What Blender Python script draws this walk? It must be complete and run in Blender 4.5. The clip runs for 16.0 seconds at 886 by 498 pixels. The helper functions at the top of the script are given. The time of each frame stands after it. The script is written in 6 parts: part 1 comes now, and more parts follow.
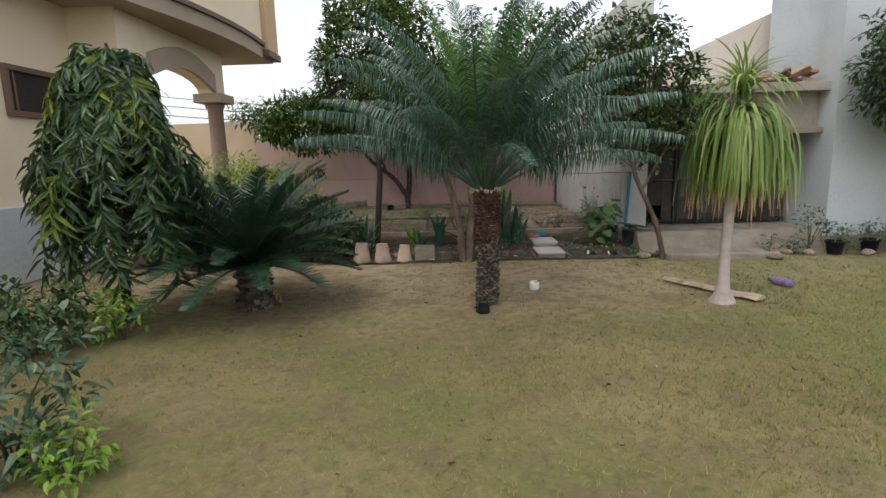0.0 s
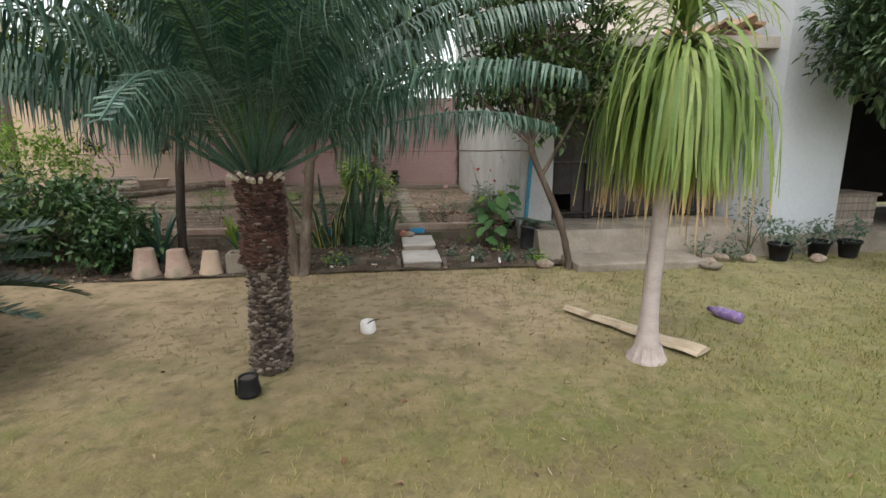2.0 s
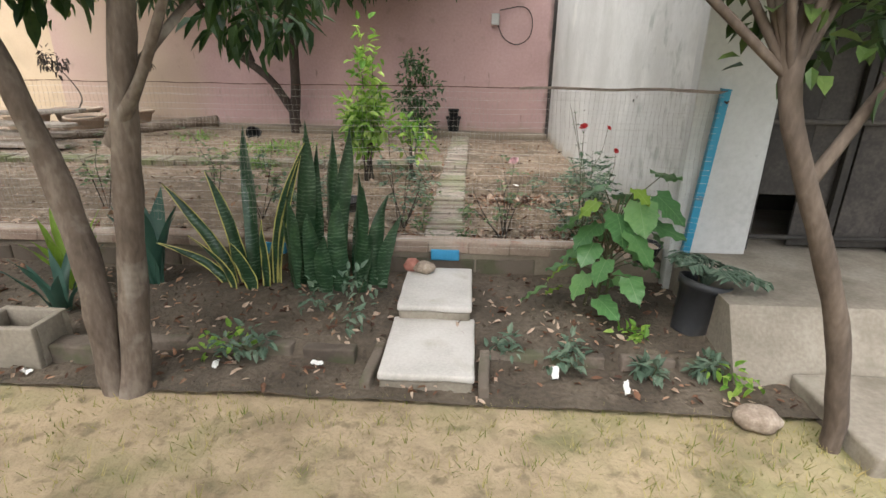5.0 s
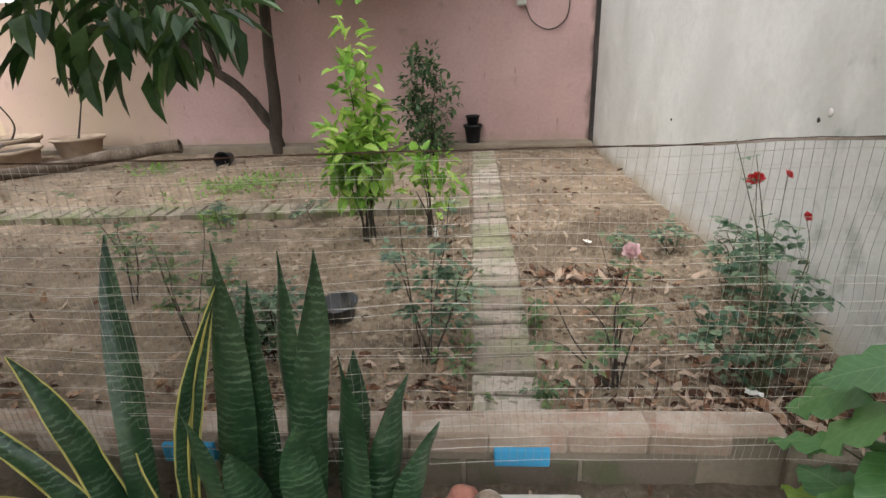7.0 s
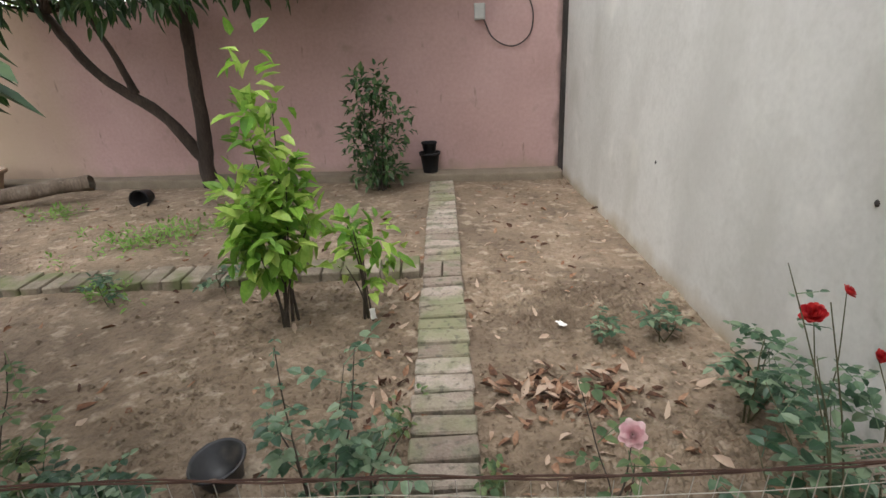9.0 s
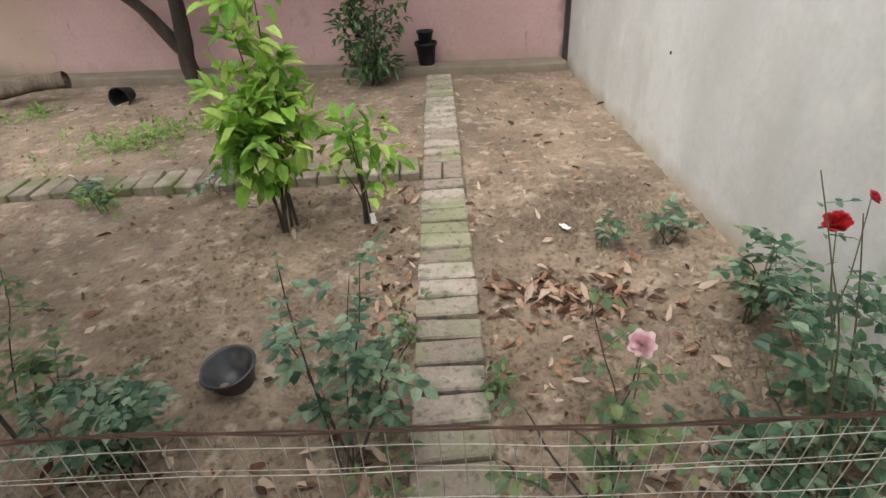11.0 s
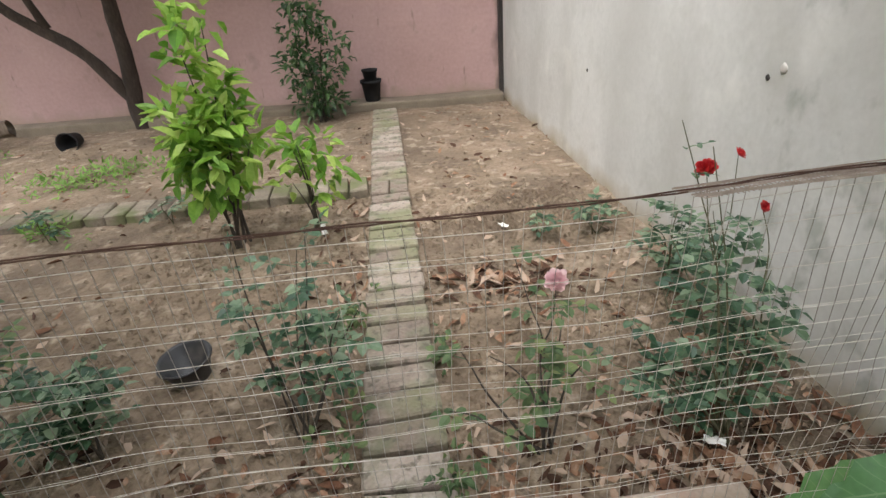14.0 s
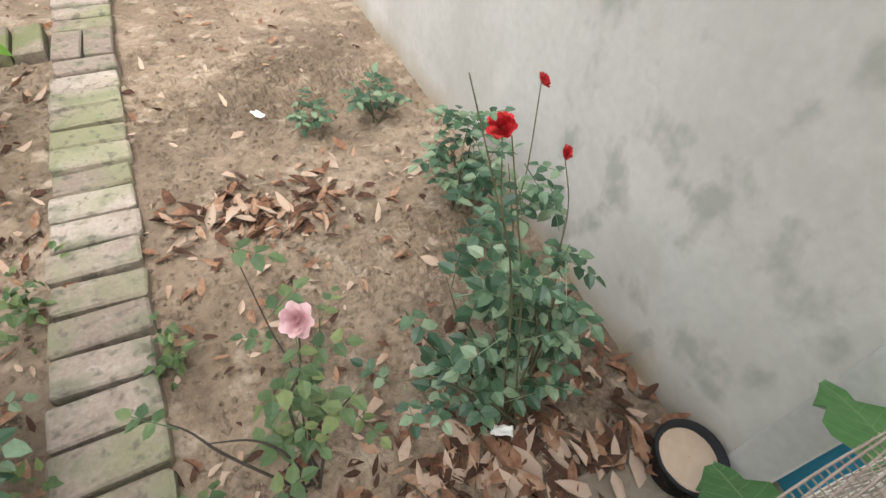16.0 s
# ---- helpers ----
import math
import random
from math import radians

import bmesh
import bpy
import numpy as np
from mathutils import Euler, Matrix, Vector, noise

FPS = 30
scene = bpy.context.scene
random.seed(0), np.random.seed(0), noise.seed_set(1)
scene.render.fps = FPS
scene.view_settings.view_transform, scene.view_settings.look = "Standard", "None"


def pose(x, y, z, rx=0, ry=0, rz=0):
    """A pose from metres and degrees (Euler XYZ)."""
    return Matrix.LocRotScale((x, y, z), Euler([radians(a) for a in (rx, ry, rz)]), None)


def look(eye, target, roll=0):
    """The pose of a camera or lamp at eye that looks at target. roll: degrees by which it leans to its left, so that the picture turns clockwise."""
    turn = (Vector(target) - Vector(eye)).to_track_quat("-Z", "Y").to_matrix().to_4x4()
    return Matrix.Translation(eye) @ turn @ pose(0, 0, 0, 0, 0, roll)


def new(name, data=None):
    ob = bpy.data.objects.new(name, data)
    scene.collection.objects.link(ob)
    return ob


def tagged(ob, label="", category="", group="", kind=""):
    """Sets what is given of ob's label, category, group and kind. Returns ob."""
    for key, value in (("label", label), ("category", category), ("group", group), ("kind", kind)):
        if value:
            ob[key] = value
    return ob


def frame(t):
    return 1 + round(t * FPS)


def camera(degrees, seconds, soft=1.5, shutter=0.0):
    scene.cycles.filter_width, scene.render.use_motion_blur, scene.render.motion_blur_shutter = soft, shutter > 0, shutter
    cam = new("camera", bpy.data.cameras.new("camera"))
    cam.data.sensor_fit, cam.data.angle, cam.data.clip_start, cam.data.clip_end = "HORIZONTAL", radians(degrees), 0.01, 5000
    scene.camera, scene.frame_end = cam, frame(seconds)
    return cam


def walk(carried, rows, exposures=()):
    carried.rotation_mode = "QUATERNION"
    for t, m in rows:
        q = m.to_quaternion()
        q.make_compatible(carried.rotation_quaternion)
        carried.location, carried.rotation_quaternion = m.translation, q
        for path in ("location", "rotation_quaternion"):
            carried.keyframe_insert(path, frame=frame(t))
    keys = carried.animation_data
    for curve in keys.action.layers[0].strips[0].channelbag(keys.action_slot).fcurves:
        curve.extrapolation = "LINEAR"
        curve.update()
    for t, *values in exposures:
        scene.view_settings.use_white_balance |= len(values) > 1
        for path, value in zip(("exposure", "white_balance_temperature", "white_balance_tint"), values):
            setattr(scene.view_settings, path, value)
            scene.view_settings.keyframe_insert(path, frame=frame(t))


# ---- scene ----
cam = camera(81.0, 16.0)
PATH = [
    (0, (0.478, -0.132, 1.392), (0.442, 1.838, 1.048), -1.6),
    (0.5, (0.758, 0.307, 1.391), (0.963, 2.264, 1.032), -1.5),
    (1, (0.983, 0.795, 1.372), (1.212, 2.746, 0.998), -0.8),
    (1.5, (1.228, 1.334, 1.342), (1.455, 3.278, 0.927), -0.2),
    (2, (1.462, 1.891, 1.311), (1.687, 3.83, 0.875), -0.3),
    (2.5, (1.617, 2.437, 1.284), (1.794, 4.375, 0.824), 0.7),
    (3, (1.818, 2.993, 1.267), (1.991, 4.923, 0.77), 0.5),
    (3.2, (1.889, 3.177, 1.27), (2.022, 5.113, 0.785), -0.2),
    (5.3, (1.986, 5.452, 1.232), (1.878, 7.318, 0.519), 0.7),
    (5.5, (1.942, 5.651, 1.221), (1.835, 7.515, 0.504), 0.3),
    (6, (1.867, 6.118, 1.257), (1.748, 7.975, 0.524), -0.4),
    (6.5, (1.755, 6.452, 1.293), (1.63, 8.305, 0.551), -1.0),
    (7, (1.734, 6.689, 1.32), (1.606, 8.545, 0.586), -2.5),
    (7.5, (1.795, 6.892, 1.342), (1.677, 8.747, 0.606), -2.5),
    (8, (1.874, 7.066, 1.391), (1.754, 8.921, 0.654), -2.4),
    (8.5, (1.872, 7.285, 1.421), (1.81, 9.148, 0.697), -2.7),
    (10.8, (1.881, 7.56, 1.518), (1.886, 9.326, 0.578), -3.0),
    (11, (1.847, 7.497, 1.45), (1.82, 9.18, 0.371), -3.5),
    (11.5, (1.844, 7.373, 1.356), (1.833, 8.989, 0.178), -2.9),
    (12, (1.907, 7.153, 1.332), (1.908, 8.799, 0.195), -2.7),
    (12.5, (2.004, 7.029, 1.339), (2.147, 8.755, 0.339), -2.5),
    (13, (2.089, 6.939, 1.382), (2.558, 8.632, 0.427), -1.1),
    (13.2, (2.079, 6.89, 1.387), (2.577, 8.59, 0.459), -1.1),
    (13.5, (1.973, 7.007, 1.381), (2.407, 8.718, 0.442), -2.4),
    (14, (1.894, 7.257, 1.342), (2.029, 9.02, 0.407), -4.5),
    (14.5, (1.957, 7.606, 1.39), (2.269, 9.214, 0.242), -2.4),
    (14.7, (2.024, 7.656, 1.37), (2.419, 9.148, 0.099), -2.6),
    (15, (2.073, 7.743, 1.389), (2.574, 9.066, -0.025), 1.6),
    (15.5, (2.143, 7.813, 1.36), (2.702, 8.989, -0.158), 5.7),
    (16, (2.203, 7.809, 1.399), (2.889, 8.943, -0.099), 7.8),
]
EXPOSURES = [(0, .08), (1.5, .34), (3, .80), (5.3, 1.38), (7, 1.38), (8.5, 1.12), (11, 1.40), (12.2, 1.56), (14, 1.45), (16, 1.84)]
walk(cam, [(t, look(eye, target, roll)) for t, eye, target, roll in PATH], EXPOSURES)

# ---- world, sun, exposure ----
SUN_EL, SUN_AZ = 58.0, 215.0
world = bpy.data.worlds.new("world")
scene.world = world
world.use_nodes = True
wn = world.node_tree.nodes
wl = world.node_tree.links
bg = wn["Background"]
sky = wn.new("ShaderNodeTexSky")
sky.sky_type = 'NISHITA'
sky.sun_disc = False
sky.sun_elevation = radians(SUN_EL)
sky.sun_rotation = radians(SUN_AZ)
sky.air_density, sky.dust_density, sky.ozone_density = 1.0, 2.5, 1.0
soft_sky = wn.new("ShaderNodeHueSaturation")
soft_sky.inputs["Saturation"].default_value = 0.22
soft_sky.inputs["Value"].default_value = 1.75
wl.new(sky.outputs[0], soft_sky.inputs["Color"])
wl.new(soft_sky.outputs[0], bg.inputs["Color"])
bg.inputs["Strength"].default_value = 0.15

sun_data = bpy.data.lights.new("sun", 'SUN')
sun_data.energy, sun_data.angle, sun_data.color = 0.4, radians(50), (1.0, 0.97, 0.93)
sun_ob = new("sun", sun_data)
sun_ob.matrix_world = look((0, 0, 20), (-2.0, 4.5, 0))


# ---- materials ----
def shade(name, cols, scale=6.0, fine=60.0, rough=0.85, bump=0.3, bump_dist=0.01, metal=0.0, island=0.0, rnd=0.0,
          translucent=0.0, spec=0.4, contrast=(0.3, 0.7), stretch=(1, 1, 1), world_place=False):
    """Procedural surface: colours mixed by coarse and fine noise, with fine relief."""
    m = bpy.data.materials.new(name)
    m.use_nodes = True
    nt = m.node_tree
    n, l = nt.nodes, nt.links
    b = n["Principled BSDF"]
    tc = n.new("ShaderNodeTexCoord")
    mp = n.new("ShaderNodeMapping")
    mp.inputs["Scale"].default_value = stretch
    geo = n.new("ShaderNodeNewGeometry")
    l.new(geo.outputs["Position"] if world_place else tc.outputs["Object"], mp.inputs["Vector"])
    n1 = n.new("ShaderNodeTexNoise")
    n1.inputs["Scale"].default_value, n1.inputs["Detail"].default_value = scale, 5.0
    n2 = n.new("ShaderNodeTexNoise")
    n2.inputs["Scale"].default_value, n2.inputs["Detail"].default_value = fine, 4.0
    for q in (n1, n2):
        l.new(mp.outputs[0], q.inputs["Vector"])
    ramp = n.new("ShaderNodeValToRGB")
    while len(ramp.color_ramp.elements) < len(cols):
        ramp.color_ramp.elements.new(0.5)
    lo, hi = contrast
    for i, (e, c) in enumerate(zip(ramp.color_ramp.elements, cols)):
        e.position = lo + (hi - lo) * i / max(1, len(cols) - 1)
        e.color = (*c, 1)
    f = n.new("ShaderNodeMath")
    f.operation = 'MULTIPLY_ADD'
    f.inputs[1].default_value = 0.35
    l.new(n2.outputs["Fac"], f.inputs[0])
    g = n.new("ShaderNodeMath")
    g.operation = 'MULTIPLY'
    g.inputs[1].default_value = 0.65
    l.new(n1.outputs["Fac"], g.inputs[0])
    l.new(g.outputs[0], f.inputs[2])
    fac = f.outputs[0]
    if island or rnd:
        src = geo.outputs["Random Per Island"] if island else n.new("ShaderNodeObjectInfo").outputs["Random"]
        a = n.new("ShaderNodeMath")
        a.operation = 'MULTIPLY_ADD'
        a.inputs[1].default_value = island or rnd
        l.new(src, a.inputs[0])
        s = n.new("ShaderNodeMath")
        s.operation = 'SUBTRACT'
        s.inputs[1].default_value = (island or rnd) / 2
        l.new(fac, s.inputs[0])
        l.new(s.outputs[0], a.inputs[2])
        fac = a.outputs[0]
    l.new(fac, ramp.inputs[0])
    l.new(ramp.outputs[0], b.inputs["Base Color"])
    b.inputs["Roughness"].default_value = rough
    b.inputs["Metallic"].default_value = metal
    b.inputs["Specular IOR Level"].default_value = spec
    if bump:
        bp = n.new("ShaderNodeBump")
        bp.inputs["Strength"].default_value, bp.inputs["Distance"].default_value = bump, bump_dist
        l.new(f.outputs[0], bp.inputs["Height"])
        l.new(bp.outputs[0], b.inputs["Normal"])
    if translucent:
        tr = n.new("ShaderNodeBsdfTranslucent")
        l.new(ramp.outputs[0], tr.inputs["Color"])
        mx = n.new("ShaderNodeMixShader")
        mx.inputs[0].default_value = translucent
        l.new(b.outputs[0], mx.inputs[1])
        l.new(tr.outputs[0], mx.inputs[2])
        l.new(mx.outputs[0], n["Material Output"].inputs[0])
    return m


def layer(m, colour, amount, scale, lo, hi, stretch=(1, 1, 1), axis=None, span=None, world_place=False):
    """Add a stain or a second paint to a material: where noise (or a place along an axis) passes lo..hi."""
    nt = m.node_tree
    n, l = nt.nodes, nt.links
    b = n["Principled BSDF"]
    old = b.inputs["Base Color"].links[0].from_socket
    tc = n.new("ShaderNodeTexCoord")
    mp = n.new("ShaderNodeMapping")
    mp.inputs["Scale"].default_value = stretch
    l.new(n.new("ShaderNodeNewGeometry").outputs["Position"] if world_place else tc.outputs["Object"], mp.inputs["Vector"])
    t = n.new("ShaderNodeTexNoise")
    t.inputs["Scale"].default_value, t.inputs["Detail"].default_value = scale, 6.0
    l.new(mp.outputs[0], t.inputs["Vector"])
    r = n.new("ShaderNodeMapRange")
    r.inputs["From Min"].default_value, r.inputs["From Max"].default_value = lo, hi
    r.inputs["To Max"].default_value = amount
    src = t.outputs["Fac"]
    if axis:
        sp = n.new("ShaderNodeSeparateXYZ")
        l.new(tc.outputs["Object"], sp.inputs[0])
        k = n.new("ShaderNodeMapRange")
        k.inputs["From Min"].default_value, k.inputs["From Max"].default_value = span
        l.new(sp.outputs[axis], k.inputs["Value"])
        ad = n.new("ShaderNodeMath")
        ad.operation = 'MULTIPLY_ADD'
        ad.inputs[1].default_value = 0.5
        l.new(src, ad.inputs[0])
        l.new(k.outputs[0], ad.inputs[2])
        src = ad.outputs[0]
    l.new(src, r.inputs["Value"])
    mix = n.new("ShaderNodeMix")
    mix.data_type = 'RGBA'
    mix.inputs[7].default_value = (*colour, 1)
    l.new(r.outputs[0], mix.inputs[0])
    l.new(old, mix.inputs[6])
    for link in list(old.links):
        if link.to_node != mix:
            l.new(mix.outputs[2], link.to_socket)
    return m


M = {}
M["lawn"] = layer(layer(layer(shade("dry_lawn", [(0.115, 0.10, 0.036), (0.19, 0.158, 0.066), (0.28, 0.222, 0.112)], 0.9, 60, 0.95, 0.9, 0.03),
                  (0.12, 0.135, 0.035), 0.7, 0.55, 0.46, 0.62), (0.40, 0.305, 0.195), 0.95, 12, 0.75, 1.2, axis="Y", span=(2.2, 5.6)), (0.12, 0.098, 0.052), 0.5, 7, 0.5, 0.68)
layer(M["lawn"], (0.135, 0.165, 0.045), 0.55, 1.6, 0.8, 1.15, axis="X", span=(0.2, 4.2))
layer(M["lawn"], (0.34, 0.27, 0.15), 0.3, 20, 0.52, 0.7)
layer(M["lawn"], (0.085, 0.07, 0.035), 0.55, 13, 0.56, 0.68)
layer(M["lawn"], (0.11, 0.14, 0.035), 0.35, 3.2, 0.52, 0.66)
layer(M["lawn"], (0.15, 0.112, 0.066), 0.55, 2.6, 0.5, 0.68)
M["soil"] = layer(shade("garden_soil", [(0.135, 0.097, 0.064), (0.225, 0.167, 0.116), (0.335, 0.26, 0.19)], 3.2, 38, 0.97, 1.0, 0.06),
                  (0.12, 0.087, 0.06), 0.7, 1.3, 0.5, 0.66)
layer(M["soil"], (0.12, 0.088, 0.06), 0.55, 7, 0.54, 0.66)
layer(M["soil"], (0.47, 0.39, 0.30), 0.5, 12, 0.56, 0.68)
layer(M["soil"], (0.085, 0.06, 0.042), 0.4, 20, 0.58, 0.68)
M["border_soil"] = shade("damp_border_soil", [(0.04, 0.031, 0.022), (0.085, 0.066, 0.047), (0.155, 0.123, 0.09)], 4, 50, 0.95, 1.0, 0.03)
M["pink"] = layer(layer(layer(shade("pink_wall_paint", [(0.365, 0.235, 0.22), (0.44, 0.29, 0.275), (0.50, 0.345, 0.33)], 1.2, 30, 0.9, 0.25, 0.01),
                  (0.38, 0.295, 0.20), 1.0, 0.6, 1.05, 1.35, axis="X", span=(-3.4, -5.4)),
                  (0.26, 0.19, 0.16), 0.7, 5.0, 0.62, 0.8), (0.32, 0.24, 0.19), 0.75, 7.0, 1.0, 1.3, stretch=(1, 1, 0.3), axis="Z", span=(0.75, 0.25))
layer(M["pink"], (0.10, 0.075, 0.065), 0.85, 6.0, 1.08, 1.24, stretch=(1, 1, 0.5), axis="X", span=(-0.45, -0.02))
layer(M["pink"], (0.20, 0.14, 0.12), 0.7, 9.0, 0.66, 0.74, stretch=(1.6, 1, 0.4))
M["grey_wall"] = layer(layer(layer(shade("grey_cement_render", [(0.48, 0.47, 0.44), (0.56, 0.55, 0.52), (0.63, 0.62, 0.585)], 1.3, 40, 0.9, 0.22, 0.008),
                  (0.44, 0.43, 0.40), 0.6, 1.6, 0.55, 0.72, stretch=(1, 1, 0.35)), (0.33, 0.25, 0.14), 0.9, 4, 1.0, 1.35, axis="Z", span=(0.66, 0.2)),
                  (0.70, 0.68, 0.63), 0.6, 2.6, 0.6, 0.72)
layer(M["grey_wall"], (0.42, 0.41, 0.37), 0.5, 1.7, 0.54, 0.7, stretch=(1, 1.3, 0.8))
layer(M["grey_wall"], (0.36, 0.35, 0.31), 0.3, 6.5, 0.54, 0.76)
layer(M["grey_wall"], (0.27, 0.28, 0.24), 0.6, 6.5, 1.27, 1.33, stretch=(1, 1.3, 1.0), axis="Y", span=(10.2, 8.7))
M["white_wall"] = layer(shade("pale_blue_white_render", [(0.40, 0.425, 0.445), (0.50, 0.53, 0.55), (0.57, 0.60, 0.61)], 0.9, 30, 0.88, 0.25, 0.01),
                  (0.38, 0.38, 0.37), 0.5, 1.5, 0.56, 0.75, stretch=(1, 1, 0.3))
M["gable"] = layer(shade("cream_render", [(0.55, 0.49, 0.42), (0.62, 0.56, 0.48), (0.68, 0.62, 0.54)], 0.8, 25, 0.9, 0.2, 0.01), (0.4, 0.37, 0.33), 0.4, 1.2, 0.58, 0.75)
M["cream"] = layer(shade("cream_house_paint", [(0.74, 0.62, 0.45), (0.80, 0.68, 0.51), (0.84, 0.73, 0.57)], 0.8, 30, 0.8, 0.15, 0.006), (0.42, 0.36, 0.28), 0.4, 1.4, 0.6, 0.78, stretch=(1, 1, 0.4))
M["tan"] = layer(shade("tan_wall_paint", [(0.42, 0.32, 0.21), (0.50, 0.39, 0.27)], 1.0, 30, 0.9, 0.25, 0.01), (0.3, 0.24, 0.17), 0.5, 1.5, 0.55, 0.75)
M["ochre"] = shade("ochre_house_paint", [(0.50, 0.35, 0.20), (0.58, 0.42, 0.26)], 0.9, 30, 0.8, 0.15, 0.006)
M["taupe"] = shade("taupe_stucco", [(0.36, 0.29, 0.22), (0.43, 0.35, 0.27)], 1.5, 60, 0.9, 0.4, 0.008)
M["brownband"] = shade("dark_brown_band", [(0.13, 0.08, 0.06), (0.19, 0.12, 0.09)], 3, 40, 0.7, 0.1)
M["column"] = shade("brown_column_stucco", [(0.24, 0.17, 0.13), (0.33, 0.24, 0.19)], 3, 60, 0.85, 0.3)
M["concrete"] = layer(shade("worn_concrete", [(0.17, 0.145, 0.11), (0.25, 0.215, 0.17), (0.34, 0.30, 0.245)], 3.5, 60, 0.92, 0.5, 0.01), (0.12, 0.10, 0.07), 0.7, 3.0, 0.52, 0.7)
M["step"] = layer(shade("pale_concrete_step", [(0.40, 0.375, 0.335), (0.49, 0.46, 0.42), (0.56, 0.53, 0.49)], 5, 80, 0.92, 0.4, 0.006), (0.36, 0.32, 0.25), 0.6, 7, 0.6, 0.75)
M["shedwall"] = layer(shade("grey_shed_render", [(0.28, 0.25, 0.21), (0.38, 0.34, 0.29), (0.46, 0.42, 0.36)], 2, 40, 0.93, 0.4, 0.01), (0.16, 0.14, 0.11), 0.6, 3, 0.52, 0.7, stretch=(1, 1, 0.4))
M["pillar"] = layer(layer(shade("grey_pillar_render", [(0.40, 0.395, 0.375), (0.49, 0.485, 0.465), (0.56, 0.555, 0.53)], 1.6, 40, 0.9, 0.3, 0.008), (0.30, 0.29, 0.27), 0.5, 2.2, 0.55, 0.72, stretch=(1, 1, 0.35)), (0.2, 0.19, 0.17), 0.6, 9, 0.68, 0.74)
M["darkstrip"] = shade("patchy_near_black", [(0.012, 0.011, 0.01), (0.03, 0.026, 0.023), (0.07, 0.055, 0.05)], 6, 60, 0.85, 0.4, stretch=(1, 1, 0.3))
# Near-black colour stands in for the darkness inside openings.
M["dark"] = shade("unlit_interior", [(0.025, 0.022, 0.02), (0.05, 0.045, 0.04)], 2, 30, 0.95, 0.1)
M["gate"] = shade("weathered_gate_metal", [(0.018, 0.016, 0.014), (0.036, 0.031, 0.027), (0.075, 0.064, 0.055)], 5, 60, 0.75, 0.3, rnd=0.3, world_place=True)
M["greywood"] = shade("grey_weathered_boards", [(0.16, 0.13, 0.10), (0.26, 0.22, 0.18), (0.36, 0.31, 0.26)], 4, 50, 0.9, 0.5, stretch=(8, 8, 0.6), rnd=0.25, world_place=True)
M["bluepost"] = layer(shade("blue_painted_steel", [(0.02, 0.20, 0.32), (0.03, 0.26, 0.40)], 5, 60, 0.45, 0.15, 0.004), (0.10, 0.08, 0.07), 0.8, 14, 0.66, 0.76)
M["bluebrick"] = shade("blue_painted_brick", [(0.03, 0.22, 0.40), (0.05, 0.29, 0.50)], 8, 90, 0.7, 0.4, 0.004)
M["brick"] = layer(layer(shade("worn_path_brick", [(0.20, 0.155, 0.125), (0.30, 0.245, 0.20), (0.41, 0.35, 0.30)], 9, 90, 0.95, 1.0, 0.012, rnd=0.35, world_place=True), (0.14, 0.14, 0.09), 0.75, 9, 0.5, 0.62, world_place=True), (0.62, 0.54, 0.46), 0.4, 15, 0.6, 0.72, world_place=True)
layer(M["brick"], (0.20, 0.21, 0.11), 0.65, 3.0, 0.48, 0.62, world_place=True)
layer(M["brick"], (0.09, 0.08, 0.06), 0.7, 30, 0.55, 0.66, world_place=True)
M["mossbrick"] = layer(shade("mossy_edging_brick", [(0.13, 0.105, 0.08), (0.22, 0.185, 0.14), (0.34, 0.29, 0.23)], 8, 80, 0.95, 1.0, 0.012, rnd=0.3, world_place=True), (0.13, 0.145, 0.06), 0.8, 5, 0.47, 0.6, world_place=True)
M["kerbbrick"] = layer(shade("kerb_brick", [(0.075, 0.058, 0.045), (0.12, 0.092, 0.07), (0.2, 0.16, 0.13)], 8, 80, 0.95, 0.8, 0.008, rnd=0.3, world_place=True), (0.14, 0.112, 0.087), 0.9, 4, 0.44, 0.58, world_place=True)
M["kerbtop"] = layer(shade("plastered_brick_top", [(0.24, 0.17, 0.13), (0.33, 0.25, 0.195), (0.43, 0.355, 0.295)], 7, 80, 0.95, 0.7, 0.008, rnd=0.25, world_place=True), (0.30, 0.135, 0.095), 0.5, 9, 0.57, 0.7, world_place=True)
layer(M["kerbtop"], (0.22, 0.175, 0.13), 0.6, 4, 0.52, 0.66, world_place=True)
layer(M["kerbbrick"], (0.075, 0.085, 0.04), 0.7, 6, 0.48, 0.62, world_place=True)
M["mortar"] = shade("old_mortar", [(0.15, 0.12, 0.09), (0.24, 0.20, 0.15)], 6, 70, 0.95, 0.6)
M["terracotta"] = layer(shade("old_terracotta", [(0.28, 0.19, 0.14), (0.38, 0.28, 0.22), (0.46, 0.37, 0.31)], 5, 60, 0.9, 0.4), (0.17, 0.155, 0.105), 0.85, 5, 0.48, 0.66)
M["urnclay"] = layer(shade("sandy_clay_pot", [(0.38, 0.28, 0.20), (0.48, 0.37, 0.28)], 5, 60, 0.9, 0.4), (0.22, 0.18, 0.13), 0.5, 6, 0.55, 0.7)
M["blackplastic"] = layer(shade("black_plastic", [(0.008, 0.008, 0.009), (0.017, 0.017, 0.019)], 6, 60, 0.6, 0.15, spec=0.25), (0.07, 0.063, 0.053), 0.3, 9, 0.58, 0.75)
M["potplastic"] = layer(shade("dusty_black_plastic", [(0.026, 0.027, 0.03), (0.045, 0.046, 0.05)], 6, 60, 0.5, 0.15, spec=0.4), (0.13, 0.12, 0.105), 0.35, 7, 0.52, 0.72)
